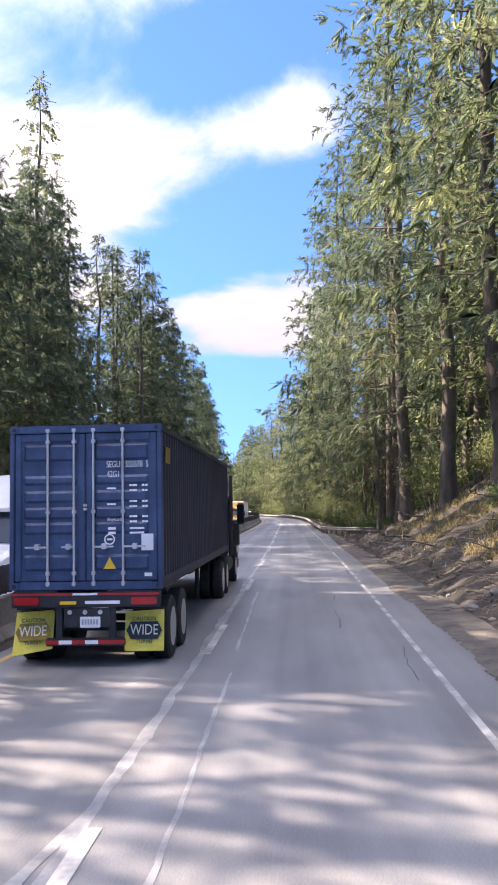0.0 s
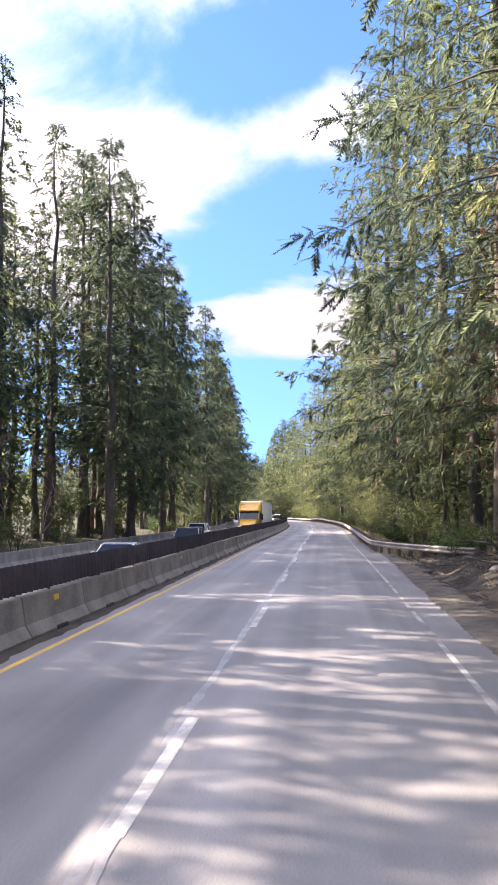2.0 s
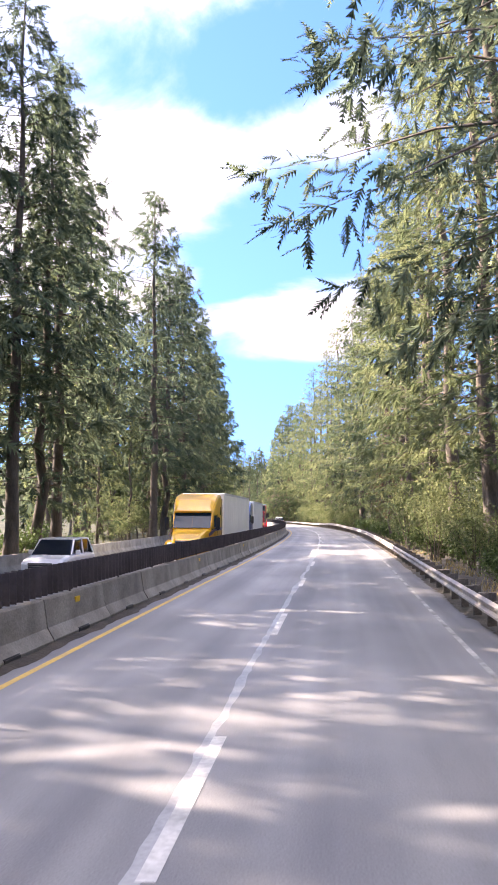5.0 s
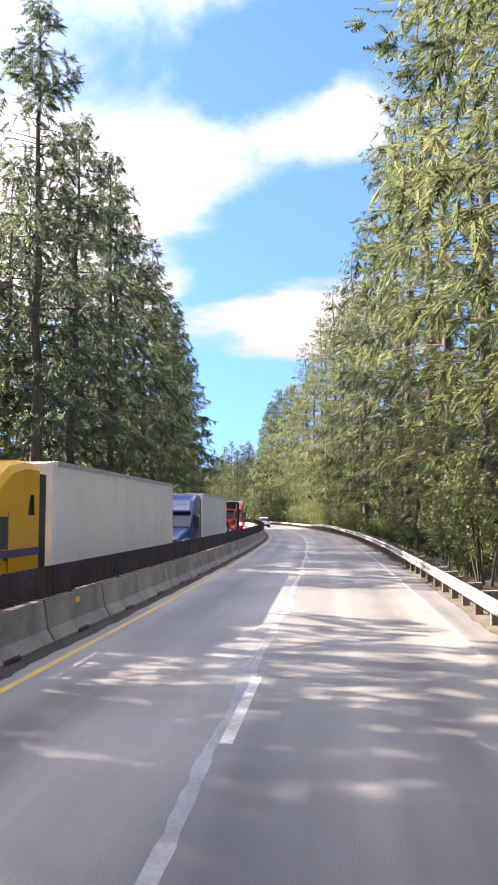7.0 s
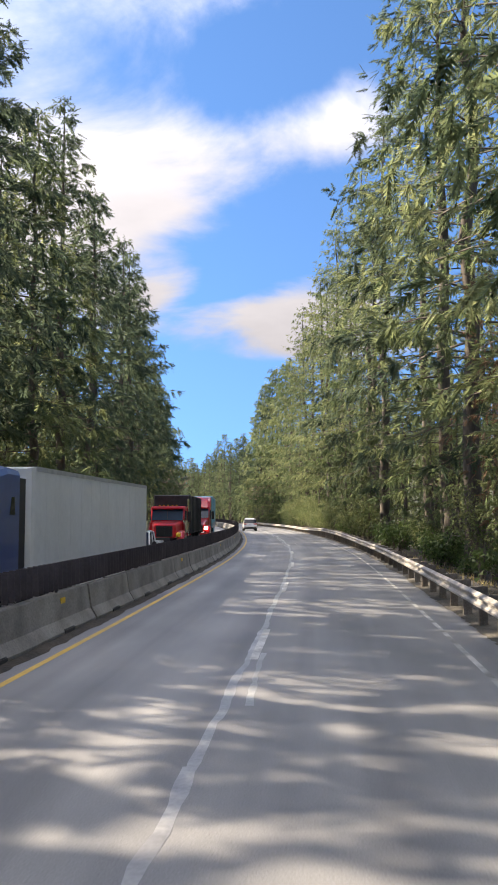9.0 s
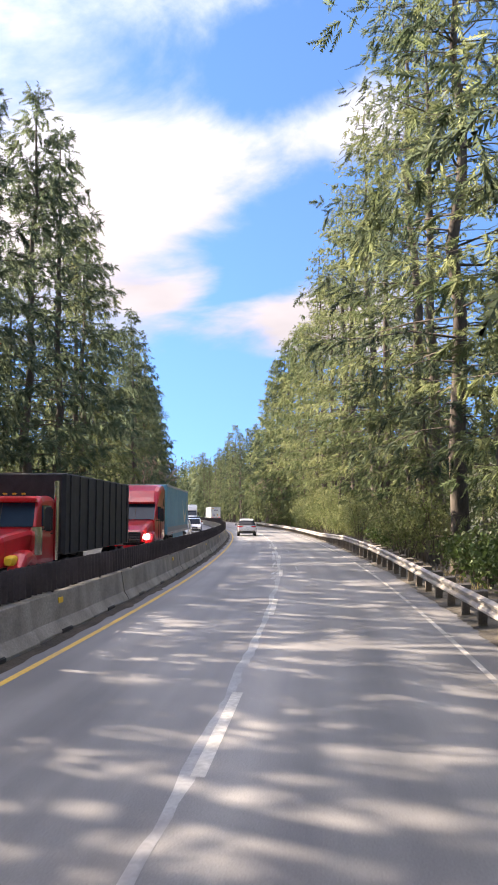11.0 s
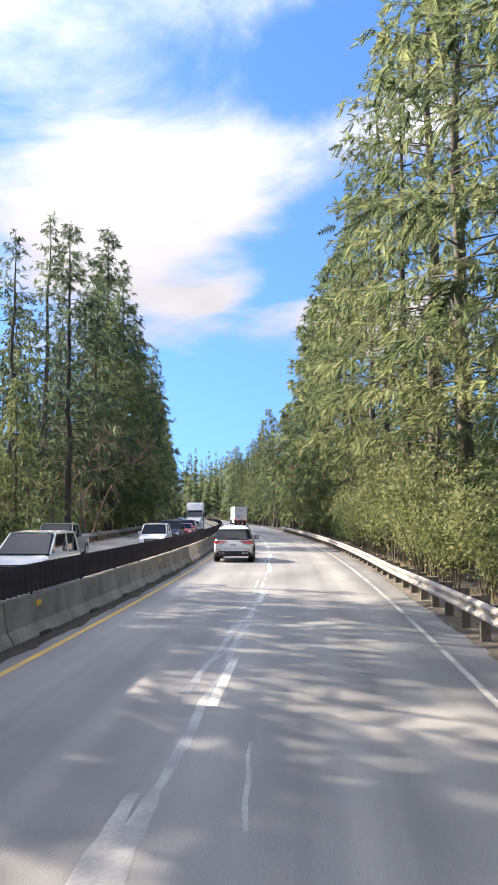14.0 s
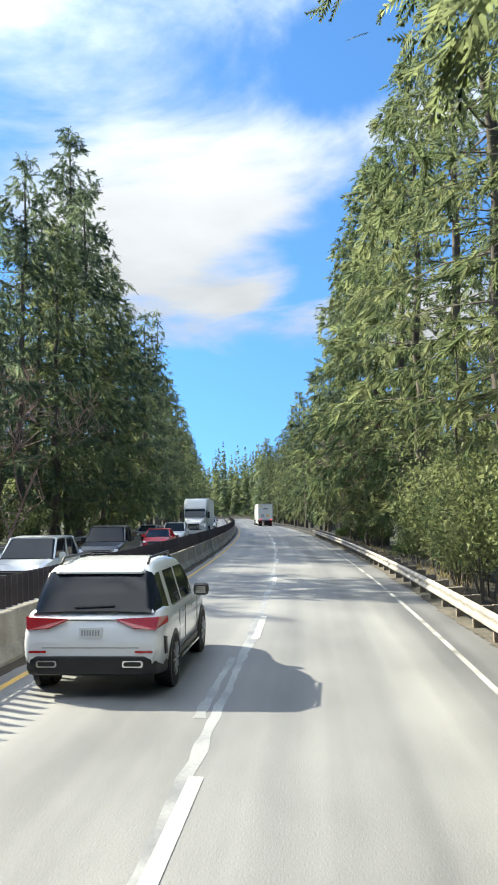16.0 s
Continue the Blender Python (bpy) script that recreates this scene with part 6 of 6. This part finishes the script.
# ---- the woods far off, as one sheet of simple firs ----
def far_wood():
    V = []
    r = np.random.default_rng(77)
    for i in range(1100):
        s, u = (r.uniform(560, 800), r.uniform(-90, 90)) if i < 420 else (r.uniform(700, 1300), r.uniform(-330, 330))
        if -17 < u < 8 and s < 640:
            continue
        h, rad = r.uniform(22, 36), r.uniform(3.6, 5.2)
        p = np.array(along(s, u, ground_height(s, u)))
        n = 84
        rel = r.random(n) ** 1.25
        ang = r.uniform(0, 6.283, n)
        ln = (rad * (1 - rel) ** 0.8 + 0.3) * r.uniform(0.6, 1.1, n)
        f0 = 0.45
        root = p + np.stack([np.cos(ang) * ln * f0, np.sin(ang) * ln * f0, 2.5 + (h - 2) * rel - ln * 0.1], 1)
        tip = p + np.stack([np.cos(ang) * ln, np.sin(ang) * ln, 2 + (h - 2) * rel - ln * 0.45], 1)
        side = np.stack([-np.sin(ang), np.cos(ang), np.zeros(n)], 1) * (0.30 * ln + 0.3)[:, None]
        V.append(np.stack([root - side, root + side, tip], 1).reshape(-1, 3))
    V = np.concatenate(V)
    return mesh_of("distant_wood", V, np.arange(len(V)).reshape(-1, 3), "needles_far")


tagged(new("distant_wood", far_wood()), "distant sunlit conifer wood across the bend", "forest", kind="stuff")


# ---- leafless reddish alders ----
def alder(seed, height):
    r = random.Random(seed)
    TV, TF = [], []

    def grow(p, d, length, rad, depth):
        pts, q = [p], p
        for i in range(3):
            d = (d + Vector((r.gauss(0, 0.12), r.gauss(0, 0.12), r.gauss(0.03, 0.08)))).normalized()
            q = q + d * length / 3
            pts.append(q)
        tube([tuple(v) for v in pts], [max(0.010, rad * q) for q in (1, 0.85, 0.7, 0.55)], 5 if depth < 2 else 3, TV, TF)
        if depth < 5:
            for i in range(3 if depth < 4 else 4):
                k = r.uniform(0.35, 1.0)
                at = pts[min(3, int(k * 3) + (1 if depth else 0))]
                side = Vector((r.gauss(0, 1), r.gauss(0, 1), r.gauss(0.3, 0.5))).normalized()
                grow(at, (d * 0.75 + side * 0.75).normalized(), length * r.uniform(0.5, 0.72), rad * 0.5, depth + 1)

    grow(Vector((0, 0, -0.4)), Vector((0, 0, 1)), height * 0.42, 0.0068 * height, 0)
    root = tagged(new("alder_tree"), "leafless reddish alder with fine bare twigs", "tree", "bare alders")
    new("branchwork", mesh_from("branchwork", TV, TF, "bare_twig", True)).parent = root
    return [root, height, False]


ALDERS = [alder(3, 13.5), alder(8, 11.0)]
for s, u, k, f in ((291, -17.2, 0, 1.35), (295, -17.8, 1, 1.4), (287, -17.4, 1, 1.2), (262, -17.2, 1, 0.6), (74, -18.4, 0, 0.85), (80, -19.6, 1, 0.9), (66, -17.6, 1, 0.7), (86, -18.8, 0, 0.8), (330, 6.6, 0, 1.2), (312, 7.0, 1, 1.2), (352, 7.4, 0, 1.3), (244, -18.4, 1, 0.9), (42, -18, 0, 0.8), (50, -17.5, 1, 0.9)):
    plant(ALDERS[k], s, u, rng.uniform(0, 360), f)


# ---- bushes, ferns, grass ----
def bush(seed, height, spread, leaves, size, leaf, label):
    r = np.random.default_rng(seed)
    rr = random.Random(seed)
    TV, TF, P = [], [], []
    for i in range(9):
        a, out_, h = rr.uniform(0, 6.283), rr.uniform(0.3, 1.0) * spread, height * rr.uniform(0.6, 1.05)
        pts = [(0.15 * math.cos(a), 0.15 * math.sin(a), -0.2), (out_ * 0.4 * math.cos(a), out_ * 0.4 * math.sin(a), h * 0.5), (out_ * math.cos(a + 0.3), out_ * math.sin(a + 0.3), h)]
        tube(pts, [0.03, 0.02, 0.006], 4, TV, TF)
        for f in np.linspace(0.35, 1.0, 7):
            w = 1 - f
            P.append([(1 - f) * pts[1][j] + f * pts[2][j] if f > 0.4 else pts[1][j] for j in range(3)])
    P = np.array(P)
    n = leaves
    c = P[r.integers(0, len(P), n)] + r.normal(0, 0.20 * spread, (n, 3)) * np.array((1, 1, 0.8))
    c[:, 2] = np.abs(c[:, 2])
    d = r.normal(0, 1, (n, 3))
    d /= np.linalg.norm(d, axis=1)[:, None]
    e = np.cross(d, r.normal(0, 1, (n, 3)))
    e /= np.linalg.norm(e, axis=1)[:, None]
    L = size * r.uniform(0.6, 1.4, n)[:, None]
    V = np.stack([c - d * L * 0.6 - e * L * 0.5, c - d * L * 0.6 + e * L * 0.5, c + d * L], 1).reshape(-1, 3)
    root = tagged(new("bush"), label, "bush", "roadside bushes")
    new("stems", mesh_from("stem", TV, TF, "bark")).parent = root
    root.children[0].name = "stem"
    new("foliage", mesh_of("foliage", V, np.arange(len(V)).reshape(-1, 3), leaf)).parent = root
    return [root, height, False]


BUSHES = [bush(1, 3.2, 1.6, 1900, 0.085, "broadleaf", "pale yellow-green leafy bush behind the guard rail"), bush(2, 4.4, 1.7, 2000, 0.085, "broadleaf", "tall yellow-green leafy shrub behind the guard rail"), bush(3, 1.5, 1.2, 1400, 0.09, "fern", "low dark green undergrowth on the forest floor")]
for s0, s1, u0, u1, n, weights in ((208, 300, 5.0, 8.4, 32, (5, 4, 2)), (62, 205, 5.4, 8.0, 44, (2, 2, 6)), (120, 150, 5.0, 6.5, 7, (3, 4, 1)), (4, 60, 8, 12, 14, (1, 0, 6)), (40, 360, -21, -17.2, 40, (2, 1, 5)), (66, 110, -34, -21, 18, (3, 2, 4)), (300, 345, 5.5, 8, 12, (1, 1, 3)), (90, 330, -30, -22, 12, (5, 2, 2)), (236, 282, 4.5, 6.0, 24, (4, 3, 0))):
    for i in range(n):
        k = rng.choices((0, 1, 2), weights)[0]
        plant(BUSHES[k], s0 + (s1 - s0) * (i + rng.random()) / n, rng.uniform(u0, u1), rng.uniform(0, 360), rng.uniform(0.5, 1.3))


def grass_sheet():
    r = np.random.default_rng(9)
    V = []
    for s0, s1, u0, u1, n, tall in ((14, 50, 5.6, 9.5, 15000, 0.27), (0, 62, 4.6, 12, 3000, 0.16), (72, 330, 3.95, 5.6, 7000, 0.22), (0, 330, -18.6, -16.5, 6000, 0.35), (40, 300, -23, -19, 1500, 0.4)):
        for s, u in zip(r.uniform(s0, s1, n), r.uniform(u0, u1, n)):
            if noise.noise((s * 0.25, u * 0.35, 2)) < -0.08:
                continue
            p = np.array(along(s, u, ground_height(s, u) - 0.02))
            a, h = r.uniform(0, 6.283), tall * r.uniform(0.5, 1.4)
            w = np.array((math.cos(a), math.sin(a), 0)) * 0.024
            V.append(np.array((p - w, p + w, p + np.array((r.normal(0, 0.35) * h, r.normal(0, 0.35) * h, h)))))
    V = np.concatenate(V)
    return mesh_of("dry_grass", V, np.arange(len(V)).reshape(-1, 3), "dry_grass")


tagged(new("dry_grass", grass_sheet()), "thin dry yellow grass on the verges and the bank", "grass", kind="stuff")


def bank_debris():
    """Twigs, bark and clods strewn over the bank."""
    r = random.Random(12)
    TV, TF = [], []
    for i in range(1700):
        s, u = r.uniform(4, 76), 3.9 + abs(r.gauss(0, 2.2))
        p = along(s, u, ground_height(s, u) + 0.03)
        a, L = r.uniform(0, 6.283), r.choice((0.25, 0.4, 0.6, 0.9)) * r.uniform(0.7, 1.3)
        d = Vector((math.cos(a), math.sin(a), r.uniform(-0.1, 0.35)))
        tube([tuple(p), tuple(p + d * L * 0.5 + Vector((0, 0, 0.03))), tuple(p + d * L)], [0.014, 0.012, 0.005], 3, TV, TF)
    return mesh_from("twig_litter", TV, TF, "dead_wood")


tagged(new("twig_litter", bank_debris()), "dead twigs and bark strewn over the dirt bank", "forest litter", kind="stuff")

# ---- fallen wood and stones on the bank ----
def fallen_branch(seed, length, rad, stubs):
    r = random.Random(seed)
    TV, TF = [], []
    pts = [Vector((0, length * f, 0.06 * math.sin(5 * f + seed) + rad * 0.5)) + Vector((r.gauss(0, 0.05 * length * 0.3), 0, 0)) for f in (0, 0.25, 0.5, 0.75, 1.0)]
    tube([tuple(p) for p in pts], [rad, rad * 0.9, rad * 0.75, rad * 0.55, rad * 0.3], 7, TV, TF)
    for i in range(stubs):
        p = pts[r.randint(1, 4)]
        d = Vector((r.gauss(0, 0.6), r.uniform(0.1, 0.6), r.uniform(0.1, 0.8))).normalized() * r.uniform(0.3, 0.9)
        tube([tuple(p), tuple(p + d * 0.6), tuple(p + d)], [rad * 0.35, rad * 0.2, 0.006], 4, TV, TF)
    return mesh_from("fallen_branch", TV, TF, "dead_wood", True)


for i, (s, u, turn, L, rad) in enumerate([(24, 6.2, 50, 2.0, 0.06), (28, 7.4, 110, 1.6, 0.05), (33, 5.6, 70, 2.2, 0.07), (37, 8.0, 30, 2.0, 0.06), (42, 5.9, 120, 2.6, 0.08), (45, 7.2, 60, 2.4, 0.09), (49, 6.3, -40, 3.0, 0.10), (52, 6.8, -60, 2.6, 0.09), (20, 7.8, 80, 2.6, 0.05), (39, 6.2, -20, 2.2, 0.05), (31, 9.0, 100, 3.2, 0.08), (56, 5.6, 20, 3.4, 0.08), (64, 6.4, -50, 3.6, 0.11), (66, 7.4, -35, 4.0, 0.12), (62, 7.0, 70, 2.6, 0.1)]):
    b = tagged(new("fallen_branch", fallen_branch(60 + i, L * 0.8, rad * 0.62, 6)), "bleached dead branch lying on the dirt bank", "branch", "fallen branches")
    b.matrix_basis = spot(s, u, ground_height(s, u) + 0.04, turn) @ pose(0, 0, 0, 8 if abs(turn) > 45 else 2, 0, 0)


def stone_mesh(seed):
    r = random.Random(seed)
    bm = bmesh.new()
    bmesh.ops.create_icosphere(bm, subdivisions=2, radius=0.5)
    for v in bm.verts:
        v.co *= 1 + 0.35 * noise.noise(v.co * 1.7 + Vector((seed * 7, 0, 0)))
        v.co.z *= 0.65
    me = bpy.data.meshes.new("stone")
    bm.to_mesh(me)
    bm.free()
    me.materials.append(MATS["stone"])
    return me


STONES = [stone_mesh(i) for i in range(4)]
for i in range(90):
    s = rng.uniform(8, 74) if i < 70 else rng.uniform(74, 240)
    u = 3.7 + abs(rng.gauss(0, 1.1)) if s < 74 else rng.uniform(3.3, 4.6)
    f = rng.choice((0.08, 0.1, 0.14, 0.2, 0.32)) * rng.uniform(0.8, 1.3)
    b = tagged(new("stone", STONES[i % 4]), "rough brown-grey stone lying on the verge", "stone", "verge stones")
    b.matrix_basis = spot(s, u, max(ground_height(s, u), 0.02) + f * 0.12, rng.uniform(0, 360)) @ Matrix.Scale(f, 4)
